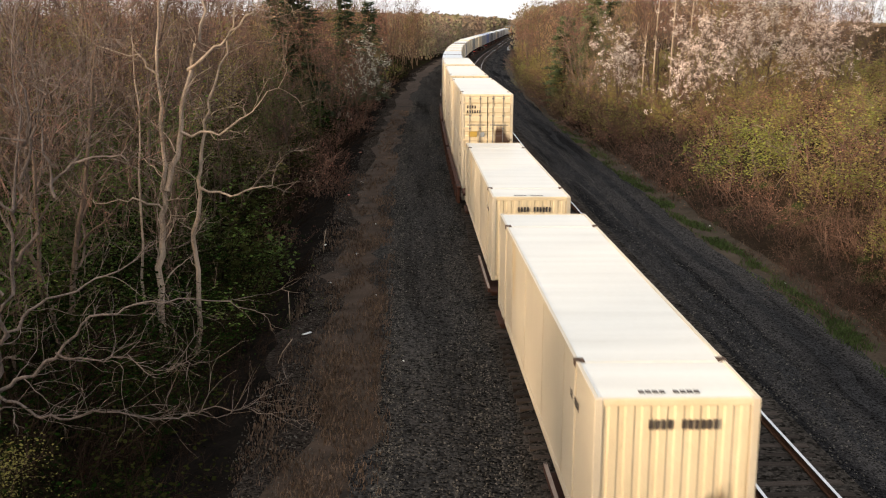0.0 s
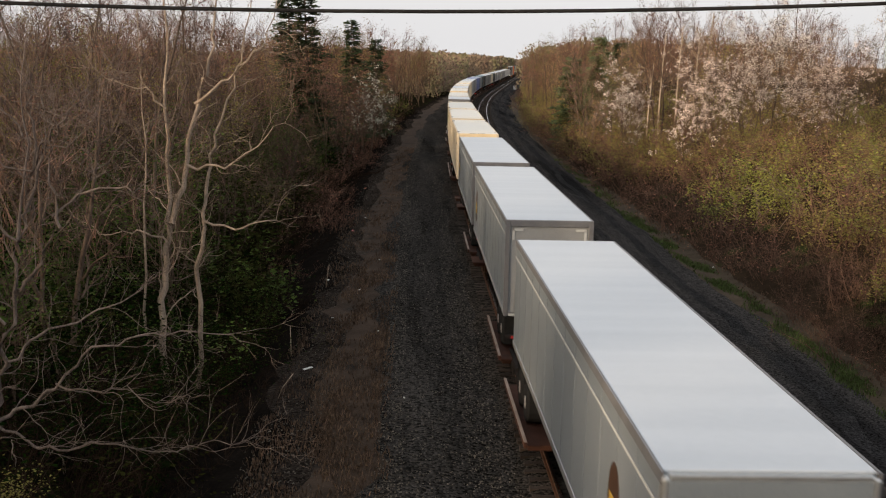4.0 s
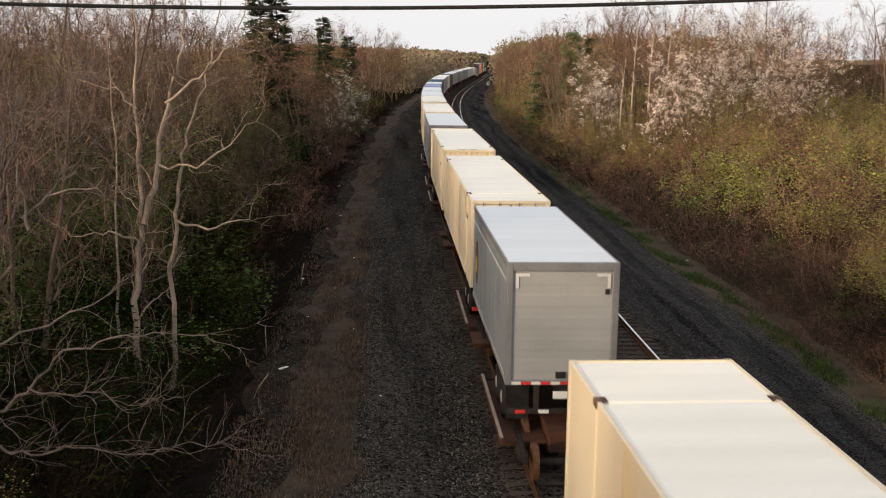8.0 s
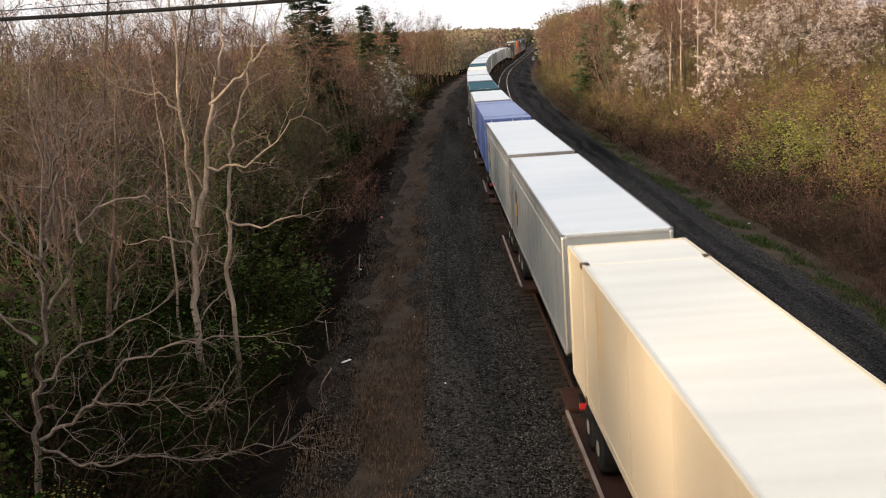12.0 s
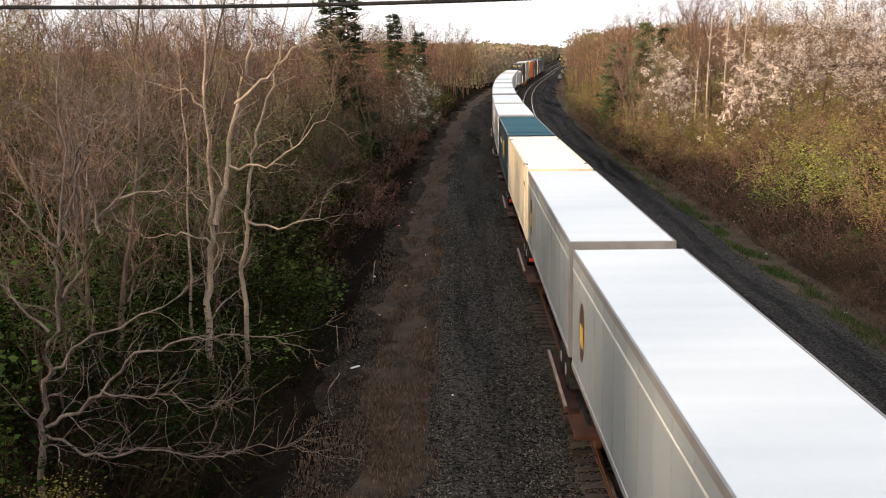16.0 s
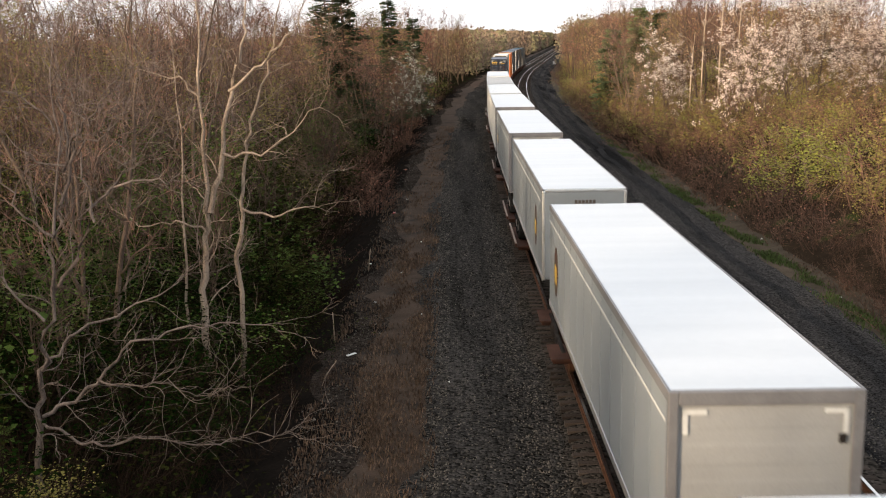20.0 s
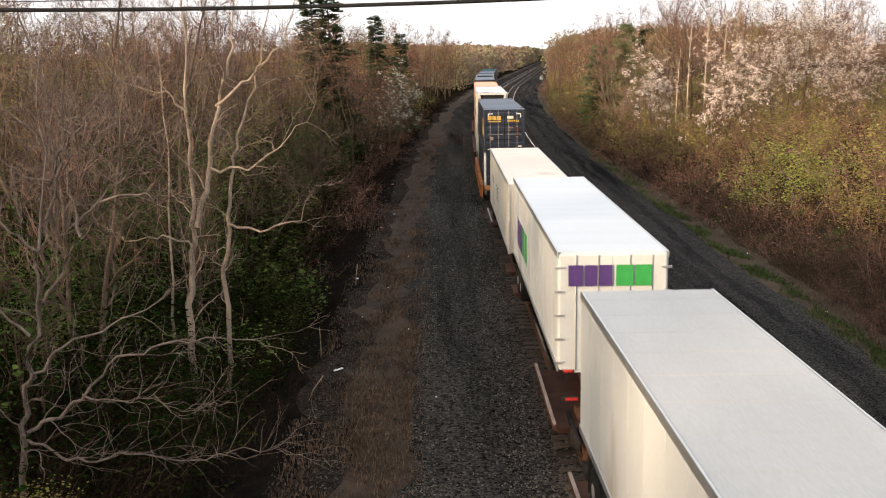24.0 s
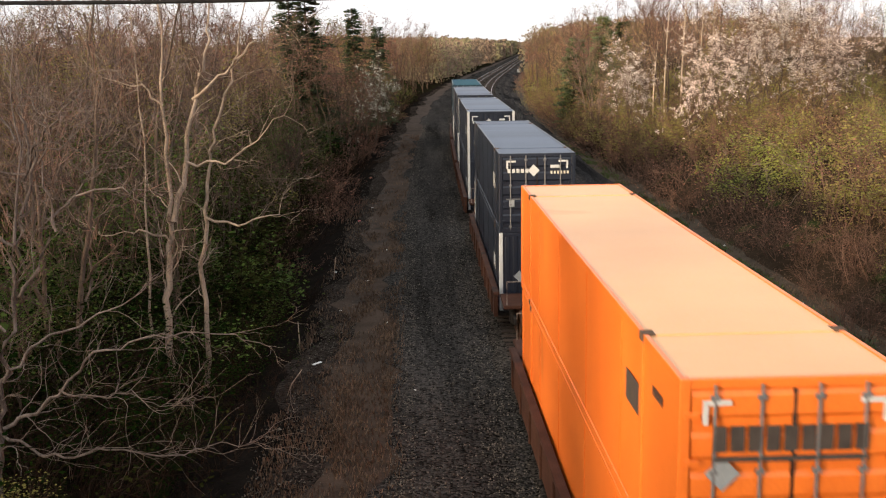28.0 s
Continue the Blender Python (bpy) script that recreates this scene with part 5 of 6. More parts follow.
        z, q = m[3], 0.42
        out = [(x - 0.012, y0 + at + q * math.cos(t) * 0.95, z + 0.62 * math.sin(t) * (1.0 if math.sin(t) > 0 else 1.15)) for t in [k * math.pi / 10 for k in range(20)]]
        sh.add(out + [(x, p[1], p[2]) for p in out], [tuple(range(20)), tuple(range(39, 19, -1))] + [(i, 20 + i, 20 + (i + 1) % 20, (i + 1) % 20) for i in range(20)])
        s = part("emblem", sh, LOGO_BROWN, root, "brown oval shield emblem")
        sh = Shape()
        sh.box(x - 0.02, x - 0.008, y0 + at - 0.26, y0 + at + 0.24, z - 0.35, z + 0.12, 0.002)
        part("emblem_mark", sh, GOLD, s, "golden block in the shield")


def wheels(root, ys, z, r=0.5, label="black tyres with white hubs"):
    for y in ys:
        for x0, x1, sx in ((-1.22, -0.72, -1), (0.72, 1.22, 1)):
            sh = Shape()
            sh.tube([(x0, y, z), (x0 + 0.05, y, z), (x1 - 0.05, y, z), (x1, y, z)], [r * 0.9, r, r, r * 0.9], 20)
            w = part("wheel", sh, RUBBER, root, "black double tyre", smooth=False)
            xx = x0 if sx < 0 else x1
            sh = Shape()
            sh.tube([(xx + sx * 0.012, y, z), (xx - sx * 0.03, y, z)], [r * 0.30, r * 0.36], 16)
            part("hub", sh, HUB, w, "white wheel hub")


def chassis(length, axles_near):
    """The wheeled frame that carries a container; z = 0 is the rail top."""
    root = thing("container_chassis", "black steel container chassis with white wheel hubs", "chassis", "container chassis")
    h = length / 2
    for x in (-0.55, 0.43):
        sh = Shape()
        sh.box(x, x + 0.12, -h + 0.2, h - 0.2, 1.42, 1.80, 0.015)
        part("beam", sh, STEEL_DARK, root)
    for y in (-h + 0.1, -h + 2.0, h - 2.0, h - 0.35):
        sh = Shape()
        sh.box(-1.24, 1.24, y, y + 0.22, 1.58, 1.815, 0.015)
        part("bolster", sh, STEEL_DARK, root)
    ys = (-h + 1.5, -h + 2.75) if axles_near else (h - 1.5, h - 2.75)
    wheels(root, ys, 1.12)
    sh = Shape()
    yy = -h + 0.12 if axles_near else h - 0.12
    sh.box(-1.2, 1.2, yy - 0.05, yy + 0.05, 1.02, 1.14, 0.01)
    part("bumper", sh, RED, root, "red and white rear bumper")
    for x in (-0.9, 0.8):
        sh = Shape()
        sh.box(x, x + 0.1, yy - 0.04, yy + 0.04, 1.1, 1.5, 0.01)
        part("bumper_post", sh, STEEL_DARK, root)
    y = (h - 3.6) if axles_near else (-h + 3.6)
    for x in (-0.7, 0.6):
        sh = Shape()
        sh.box(x, x + 0.12, y - 0.07, y + 0.07, 0.75, 1.45, 0.01)
        part("landing_leg", sh, STEEL_DARK, root)
    return root


def trailer(label, length, top, side, roof, near="rear", stripe=True, shield=None, marks=(), roof_ribs=False, rear_frame=None, side_ribs=False):
    """A road trailer with its wheels; z = 0 is the rail top."""
    root = thing("semi_trailer", label, "trailer")
    h, w, z0 = length / 2, 1.29, top - 2.85
    rf = rear_frame or FRAME_GREY
    sh = Shape()
    sh.box(-w, w, -h + (0.06 if near == "rear" else 0.0), h, z0, top - 0.03, 0.03 if near == "rear" else 0.09)
    part("body", sh, side, root)
    sh = Shape()
    sh.box(-w + 0.03, w - 0.03, -h + 0.09, h - 0.03, top - 0.04, top - 0.008, 0.012)
    part("roof", sh, roof, root)
    if roof_ribs:
        for i in range(int(length / 1.22)):
            y = -h + 0.8 + i * 1.22
            sh = Shape()
            sh.box(-w + 0.07, w - 0.07, y - 0.05, y + 0.05, top - 0.012, top - 0.002, 0.004)
            part("roof_bow", sh, roof, root)
    for x in (-w - 0.012, w - 0.03):
        sh = Shape()
        sh.box(x, x + 0.042, -h + 0.02, h - 0.01, top - 0.16, top, 0.01)
        part("top_rail", sh, FRAME_GREY if side is GREY else ALU, root, "dull metal top rail")
        sh = Shape()
        sh.box(x, x + 0.042, -h + 0.02, h - 0.01, z0 - 0.02, z0 + 0.14, 0.01)
        part("bottom_rail", sh, ALU, root, "riveted metal bottom rail")
        if stripe:
            sh = Shape()
            sh.box(x - 0.004 if x < 0 else x + 0.038, x + 0.004 if x < 0 else x + 0.046, -h + 0.15, h - 0.1, top - 0.47, top - 0.42)
            part("side_stripe", sh, WHITE, root, "thin white side stripe")
    for i in range(12 if side_ribs else 0):
        sh = Shape()
        z = z0 + 0.3 + i * 0.2
        sh.box(-w - 0.016, -w + 0.004, -h + 0.16, h - 0.12, z, z + 0.09, 0.006)
        part("side_rib", sh, side, root)
    n = 0 if side_ribs else int(length / 1.22)
    for i in range(1, n):
        y = -h + i * length / n
        sh = Shape()
        sh.box(-w - 0.006, -w + 0.004, y - 0.012, y + 0.012, z0 + 0.14, top - 0.17)
        part("panel_seam", sh, side, root)
    sh = Shape()
    for y in (-h + 0.6, -h + 2.2, 0, h - 1.5):
        sh.box(-1.2, 1.2, y - 0.06, y + 0.06, z0 - 0.13, z0 - 0.015, 0.01)
    part("cross_member", sh, STEEL_DARK, root)
    axles_near = near == "rear"
    ys = (-h + 1.35, -h + 2.6) if axles_near else (h - 1.35, h - 2.6)
    wheels(root, ys, 1.12)
    for x in (-1.2, 0.65):
        sh = Shape()
        y = ys[0] - 0.75 if axles_near else ys[0] + 0.75
        sh.box(x, x + 0.55, y - 0.01, y + 0.01, 0.8, 1.6)
        part("mud_flap", sh, RUBBER, root)
    y = (h - 2.9) if axles_near else (-h + 2.9)
    for x in (-0.8, 0.7):
        sh = Shape()
        sh.box(x, x + 0.11, y - 0.06, y + 0.06, 0.75, z0, 0.01)
        part("landing_leg", sh, STEEL_DARK, root)
    if near == "rear":
        for name, a in (("frame_post", (-w - 0.01, -w + 0.13, z0 - 0.05, top)), ("frame_post", (w - 0.13, w + 0.01, z0 - 0.05, top)), ("frame_header", (-w + 0.13, w - 0.13, top - 0.2, top)), ("frame_sill", (-w + 0.13, w - 0.13, z0 - 0.05, z0 + 0.06))):
            sh = Shape()
            sh.box(a[0], a[1], -h - 0.02, -h + 0.09, a[2], a[3], 0.015)
            part(name, sh, rf, root, "dark grey rear frame")
        d = part("roll_door", corrugated(-w + 0.13, w - 0.13, -h + 0.045, z0 + 0.06, top - 0.2, 5, 0.004, across=False), GREY_DOOR, root, "light grey roll-up door")
        for sx in (-1, 1):
            sh = Shape()
            for a, c, q0, q1 in ((0.78, 1.10, top - 0.33, top - 0.26), (1.03, 1.10, top - 0.60, top - 0.26)):
                sh.box(min(sx * a, sx * c), max(sx * a, sx * c), -h + 0.012, -h + 0.026, q0, q1)
            part("corner_tape", sh, WHITE, d, "white reflective corner tape")
        sh = Shape()
        sh.box(-0.12, 0.12, -h - 0.02, -h + 0.03, z0 + 0.1, z0 + 0.26, 0.01)
        part("latch", sh, STEEL_DARK, d)
        sh = Shape()
        sh.box(0.98, 1.08, -h, -h + 0.03, top - 0.75, top - 0.62, 0.01)
        part("lamp", sh, STEEL_DARK, d)
        for k in range(10):
            sh = Shape()
            x = -1.15 + k * 0.23
            sh.box(x, x + 0.22, -h - 0.034, -h - 0.022, z0 - 0.035, z0 + 0.035)
            part("tape", sh, RED if k % 2 else WHITE, root, "red and white reflective tape")
        sh = Shape()
        sh.box(-1.22, 1.22, -h - 0.02, -h + 0.08, 1.12, 1.24, 0.012)
        bumper = part("bumper", sh, STEEL_DARK, root, "dark steel bumper")
        for x, mm in ((-1.05, RED), (-0.5, WHITE), (0.35, WHITE), (0.85, RED)):
            sh = Shape()
            sh.box(x, x + 0.24, -h - 0.034, -h - 0.021, 1.14, 1.22)
            part("reflector", sh, mm, bumper)
        for x in (-0.62, 0.5):
            sh = Shape()
            sh.box(x, x + 0.13, -h, -h + 0.06, 1.2, z0, 0.01)
            part("bumper_post", sh, STEEL_DARK, root)
        sh = Shape()
        sh.box(-0.17, 0.17, -h - 0.03, -h - 0.02, z0 - 0.38, z0 - 0.2)
        part("plate", sh, WHITE, root, "small white plate")
    elif near == "front":
        bars(root, INK, "lettering", -0.3, -h - 0.002, top - 0.52, (0.085,) * 6, 0.17, 0.025)
        for x in (-w - 0.006, w - 0.10):
            sh = Shape()
            sh.box(x, x + 0.106, -h - 0.006, -h + 0.14, z0, top - 0.06, 0.04)
            part("corner_post", sh, ALU, root, "bright rounded corner post")
        sh = Shape()
        sh.box(-0.35, 0.35, -h - 0.07, -h + 0.01, z0 + 0.12, z0 + 0.5, 0.02)
        part("connector_box", sh, FRAME_GREY, root)
        sh = Shape()
        sh.box(-w + 0.1, w - 0.1, -h - 0.012, -h + 0.03, top - 0.1, top - 0.03, 0.01)
        part("front_rail", sh, ALU, root)
    elif near == "cooler":
        for x in (-w - 0.006, w - 0.12):
            sh = Shape()
            sh.box(x, x + 0.126, -h - 0.006, -h + 0.14, z0, top - 0.02, 0.03)
            part("corner_post", sh, ALU, root, "metal corner post")
        cooler(root, -h, z0, top)
    elif near == "doors":
        for x0, x1, s in ((-w + 0.05, -0.012, -1), (0.012, w - 0.05, 1)):
            sh = Shape()
            sh.box(x0, x1, -h - 0.01, -h + 0.03, z0 + 0.03, top - 0.08, 0.01)
            leaf = part("door", sh, side, root, "white swing door")
            for k in (0.3, 0.72):
                x = x0 + (x1 - x0) * k
                sh = Shape()
                sh.tube([(x, -h - 0.03, z0), (x, -h - 0.03, top - 0.06)], [0.016, 0.016], 6)
                part("lock_rod", sh, ALU, leaf)
            for k in range(5):
                z = z0 + 0.2 + k * 0.57
                xx = x0 if s < 0 else x1
                sh = Shape()
                sh.box(xx - 0.12, xx + 0.12, -h - 0.024, -h - 0.008, z - 0.03, z + 0.03, 0.006)
                part("hinge", sh, ALU, leaf)
        sh = Shape()
        sh.box(-1.2, 1.2, -h - 0.02, -h + 0.08, 1.12, 1.24, 0.012)
        bumper = part("bumper", sh, STEEL_DARK, root, "dark steel bumper")
        for k in range(6):
            sh = Shape()
            sh.box(-1.1 + k * 0.38, -0.8 + k * 0.38, -h - 0.034, -h - 0.021, 1.15, 1.21)
            part("reflector", sh, WHITE if k % 2 else RED, bumper)
        for k in range(9):
            sh = Shape()
            sh.box(-1.15 + k * 0.26, -0.93 + k * 0.26, -h - 0.034, -h - 0.012, z0 - 0.03, z0 + 0.03)
            part("tape", sh, WHITE if k % 2 else RED, root, "red and white reflective tape")
    if shield is not None:
        mark(root, ("shield", shield, LOGO_BROWN, z0 + 1.35), -w, -h, h, top)
    for m in marks:
        mark(root, m, -w, -h + (0.04 if near == "rear" else 0), h, top)
    return root


def cooler(root, y, z0, top):
    """A trailer's cooling machine on the nose."""
    sh = Shape()
    sh.box(-0.92, 0.92, y - 0.4, y + 0.01, z0 + 0.9, top - 0.35, 0.06)
    c = part("cooling_unit", sh, WHITE, root, "white cooling machine")
    sh = Shape()
    sh.box(-0.72, 0.72, y - 0.43, y - 0.39, top - 0.78, top - 0.5, 0.02)
    part("dark_panel", sh, STEEL_DARK, c, "black nameplate panel")
    bars(c, INK_PALE, "lettering", -0.5, y - 0.432, top - 0.68, (0.07,) * 10, 0.09, 0.03)
    for x in (-1.06, 0.72):
        sh = Shape()
        sh.box(x, x + 0.34, y - 0.28, y, z0 + 1.1, top - 0.5, 0.04)
        part("vent", sh, STEEL_DARK, c, "black vent")
    sh = Shape()
    sh.tube([(-1.05, y - 0.02, top - 0.22), (-1.0, y - 0.46, top - 0.25), (1.0, y - 0.46, top - 0.25), (1.05, y - 0.02, top - 0.22)], [0.05] * 4, 6)
    part("guard_bar", sh, WHITE, c, "white tubular guard bar")
    for x in (-0.4, 0.35):
        sh = Shape()
        sh.tube([(x, y - 0.02, top - 0.12), (x + 0.05, y - 0.45, top - 0.26)], [0.04, 0.04], 6)
        part("guard_strut", sh, WHITE, c)


def truck(root, y):
    """A railway truck: two axles, side frames."""
    for x in (-1.02, 0.9):
        sh = Shape()
        sh.box(x, x + 0.12, y - 1.1, y + 1.1, 0.42, 0.66, 0.03)
        sh.box(x - 0.02, x + 0.14, y - 0.35, y + 0.35, 0.22, 0.6, 0.03)
        part("side_frame", sh, STEEL_DARK, root, "grimy cast side frame")
    for dy in (-0.86, 0.86):
        for x in (-0.8, 0.67):
            sh = Shape()
            sh.disc(x, x + 0.13, y + dy, 0.42, 0.42, 18)
            part("rail_wheel", sh, RAIL_RUST, root, "brown steel wheel")
        sh = Shape()
        sh.tube([(-0.75, y + dy, 0.42), (0.75, y + dy, 0.42)], [0.08, 0.08], 8)
        part("axle", sh, STEEL_DARK, root)


def spine_car(length, axles_near, hitch=True):
    root = thing("spine_car", "brown skeleton railcar with wheel platforms and scuffed guards", "railcar", "spine cars")
    h = length / 2
    sh = Shape()
    sh.box(-0.33, 0.33, -h + 0.05, h - 0.05, 0.36, 0.86, 0.03)
    part("centre_sill", sh, CAR_BROWN, root)
    s = -1 if axles_near else 1
    for y0, y1 in ((s * (h - 4.9), s * (h - 0.15)), (-s * (h - 1.9), -s * (h - 0.4))):
        y0, y1 = min(y0, y1), max(y0, y1)
        big = y1 - y0 > 3
        for x0, x1 in ((-1.36, -0.34), (0.34, 1.36)):
            sh = Shape()
            sh.box(x0, x1, y0, y1, 0.55, 0.62, 0.01)
            part("platform", sh, CAR_BROWN, root, "brown steel wheel platform")
        if big:
            for x in (-1.46, 1.36):
                sh = Shape()
                sh.box(x, x + 0.07, y0 - 0.3, y1, 0.66, 0.80, 0.012)
                g = part("guard", sh, CAR_BROWN, root)
                sh = Shape()
                sh.box(x - 0.004, x + 0.074, y0 - 0.3, y1, 0.80, 0.815, 0.005)
                part("guard_edge", sh, GUARD, g, "scuffed pale guard edge")
        for y in ([y0 + 0.2, (y0 + y1) / 2, y1 - 0.3] if big else [y0 + 0.2]):
            sh = Shape()
            sh.box(-1.3, 1.3, y, y + 0.14, 0.42, 0.545, 0.01)
            part("cross_arm", sh, CAR_BROWN, root)
    if hitch:
        sh = Shape()
        y = -s * (h - 1.6)
        sh.box(-0.28, 0.28, y - 0.3, y + 0.3, 0.86, 1.35, 0.04)
        part("hitch", sh, STEEL_DARK, root, "black trailer hitch")
    truck(root, -h + 0.2)
    truck(root, h - 0.2)
    return root


def well_car(length, paint):
    root = thing("well_car", "rusty brown well car with deep side sills", "railcar", "well cars")
    h = length / 2
    for x in (-1.52, 1.38):
        sh = Shape()
        sh.box(x, x + 0.14, -h + 1.1, h - 1.1, 0.22, 1.02, 0.02)
        wall = part("side_sill", sh, paint, root)
        sh = Shape()
        sh.box(x - 0.03, x + 0.17, -h + 0.9, h - 0.9, 1.02, 1.12, 0.015)
        part("top_chord", sh, paint, wall)
        for k in range(9):
            y = -h + 1.8 + k * (length - 3.6) / 8
            sh = Shape()
            xx = x - 0.05 if x < 0 else x + 0.14
            sh.box(xx, xx + 0.05, y - 0.05, y + 0.05, 0.24, 1.02, 0.01)
            part("stake", sh, paint, wall)
    sh = Shape()
    sh.box(-1.38, 1.38, -h + 1.3, h - 1.3, 0.2, 0.29, 0.01)
    part("floor_pan", sh, STEEL_DARK, root)
    for y0, y1 in ((-h - 0.5, -h + 1.3), (h - 1.3, h + 0.5)):
        sh = Shape()
        sh.box(-1.3, 1.3, y0, y1, 0.86, 0.98, 0.02)
        part("end_platform", sh, paint, root)
        sh = Shape()
        sh.box(-0.3, 0.3, y0 - 0.3, y1, 0.45, 0.86, 0.03)
        part("draft_sill", sh, STEEL_DARK, root)
        sh = Shape()
        yy = y0 + 0.1 if y0 < 0 else y1 - 0.1
        sh.tube([(-1.2, yy, 0.97), (-1.2, yy, 1.75), (-0.4, yy, 1.75), (-0.4, yy, 0.97)], [0.02] * 4, 6)
        part("hand_rail", sh, GUARD, root)
    truck(root, -h + 0.25)
    truck(root, h - 0.25)
    return root


SPEED = 25.9
MOVING = []                             # (thing, distance of its middle at the start, height)
PATTERN = {}


def once(key, maker, *args, **kw):
    """Builds a thing the first time and copies it after that."""
    if key in PATTERN:
        return copy_thing(PATTERN[key], Matrix())
    PATTERN[key] = maker(*args, **kw)
    return PATTERN[key]


def consist():
    side_num = ("side", 2.35, INK, 2.05, (0.09, 0.09, 0.09, 0.09, 0.09, 0.09), 0.14)
    cream_marks = (("number", -1.05, INK), side_num, ("patch", -0.95, GOLD, 0.55, 0.42, 0.28), ("patch", -0.35, SLATE, 0.55, 0.2, 0.24))
    front_marks = (("row", -0.45, INK), side_num)

    def put(ob, a, c, z, group=""):
        if group:
            ob["group"] = group
        MOVING.append((ob, (a + c) / 2, z))
        return ob

    def cream(a, c, near, z, tall=2.9, rust=False, wheels_too=True):
        k = round(c - a, 1)
        lab = "cream container with rust-streaked doors" if rust else ("cream container with ribbed steel doors" if near == "doors" else "cream container with a ribbed end wall")
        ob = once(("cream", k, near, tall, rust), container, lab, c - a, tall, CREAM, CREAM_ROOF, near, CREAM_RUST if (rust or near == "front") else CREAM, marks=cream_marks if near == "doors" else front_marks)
        put(ob, a, c, z, "cream containers")
        if wheels_too:
            put(once(("chassis", k, near == "doors"), chassis, c - a, near == "doors"), a, c, 0)
            put(once(("spine", k, near == "doors"), spine_car, c - a + 1.2, near == "doors"), a, c, 0)

    def van(a, c, near, side=GREY, roof=ROOF, top=4.72, label="grey road trailer with a white roof", **kw):
        k = (round(c - a, 1), near, side.name, roof.name, top, str(sorted(kw)), str(kw.get("shield")))
        put(once(("van",) + k, trailer, label, c - a, top, side, roof, near, **kw), a, c, 0, "road trailers")
        put(once(("spine", round(c - a, 1), near in ("rear", "doors")), spine_car, c - a + 1.2, near in ("rear", "doors")), a, c, 0)

    def stack(a, c, upper, lower, paint=CAR_BROWN, tall=2.7):
        put(upper, a, c, 0.29 + tall + 0.01, "stacked containers")
        put(lower, a + (0.0 if c - a < 17 else 0.5), c, 0.29, "stacked containers")
        put(once(("well", round(c - a, 1), paint.name), well_car, c - a + 3.4, paint), a, c, 0)

    # at the front: cream boxes low on spine cars, then double-stacked in well cars
    for a, c in ((15.4, 31.8), (35.0, 51.2)):
        cream(a, c, "front", 0.865, 2.815, wheels_too=False)
        put(once(("spine", 16.4, "bare"), spine_car, 17.6, True, False), a, c, 0)
    for a, c in ((55.1, 71.2), (73.9, 90.0), (93.4, 109.5)):
        rust = a < 90
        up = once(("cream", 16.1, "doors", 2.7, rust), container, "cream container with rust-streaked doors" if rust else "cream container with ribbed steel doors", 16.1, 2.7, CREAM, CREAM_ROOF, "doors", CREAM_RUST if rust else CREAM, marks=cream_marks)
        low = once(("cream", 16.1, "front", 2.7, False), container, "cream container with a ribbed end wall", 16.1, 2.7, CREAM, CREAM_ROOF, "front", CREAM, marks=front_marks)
        stack(a, c, up, low)
    van(115.0, 131.4, "front", shield=2.6)
    van(134.9, 151.3, "rear", shield=14.6)
    van(153.0, 169.4, "rear", label="grey road trailer with a bluish white roof", shield=14.6)
    cream(172.3, 188.3, "front", 1.82)
    cream(190.0, 206.3, "doors", 1.82)
    cream(207.3, 223.1, "front", 1.82)
    van(231.2, 240.7, "rear", label="short grey road trailer with a roll-up door", shield=8.2)
    cream(242.0, 258.3, "doors", 1.82)
    cream(260.2, 276.0, "front", 1.82, 3.0)
    van(280.6, 296.2, "rear", label="grey road trailer with a roll-up door and bluish roof", shield=14.0)
    cream(298.6, 314.9, "doors", 1.82)
    cream(318.4, 334.2, "front", 1.82)
    van(335.5, 351.9, "front", shield=14.0)
    van(352.9, 369.3, "rear", shield=14.6)
    blue = container("blue container with a pale roof mark", 16.0, 2.9, BLUE, BLUE, "doors", marks=(("mark", -0.9, WHITE, 2.2, (0.3, 0.3, 0.3), 0.25),))
    put(blue, 371.5, 387.5, 1.82)
    put(once(("chassis", 16.0, True), chassis, 16.0, True), 371.5, 387.5, 0)
    put(once(("spine", 16.0, True), spine_car, 17.2, True), 371.5, 387.5, 0)
    van(388.6, 402.4, "rear", label="white-roofed grey road trailer", shield=12.0)
    teal_side = (("side", 7.9, GOLD, 0.75, (0.1,), 1.75), ("side", 7.4, GOLD, 1.15, (0.5, 0.5, 0.55), 0.9), ("side", 5.1, GOLD, 0.75, (0.1,), 1.75), ("side", 13.0, INK_PALE, 1.6, (0.12,) * 15, 0.22), ("side", 0.9, INK_PALE, 1.1, (0.09, 0.09, 0.09, 0.09), 0.16))
    for a, c, near in ((405.6, 422.0, "front"), (474.6, 491.0, "doors")):
        teal = container("teal container with golden brand blocks on its side", c - a, 2.9, TEAL, TEAL_ROOF, near,
                         marks=teal_side + (("mark", -0.42, GOLD, 2.2, (0.32, 0.32, 0.36), 0.34), ("patch", -0.3, GOLD, 2.05, 0.95, 0.08)) + ((("roof_row", -0.45, INK_PALE), ("patch", -0.62, GOLD, 1.2, 0.09, 1.35), ("patch", 0.78, GOLD, 2.05, 0.07, 0.5)) if near == "front" else ()))
        put(teal, a, c, 1.82, "teal containers")
        put(once(("chassis", 16.4, near == "doors"), chassis, 16.4, near == "doors"), a, c, 0)
        put(once(("spine", 16.4, near == "doors"), spine_car, 17.6, near == "doors"), a, c, 0)
    van(423.3, 439.7, "rear", shield=14.6)
    van(440.7, 456.5, "rear", label="grey road trailer with a dusty white roof", shield=14.0)
    cream(457.2, 473.5, "doors", 1.82)
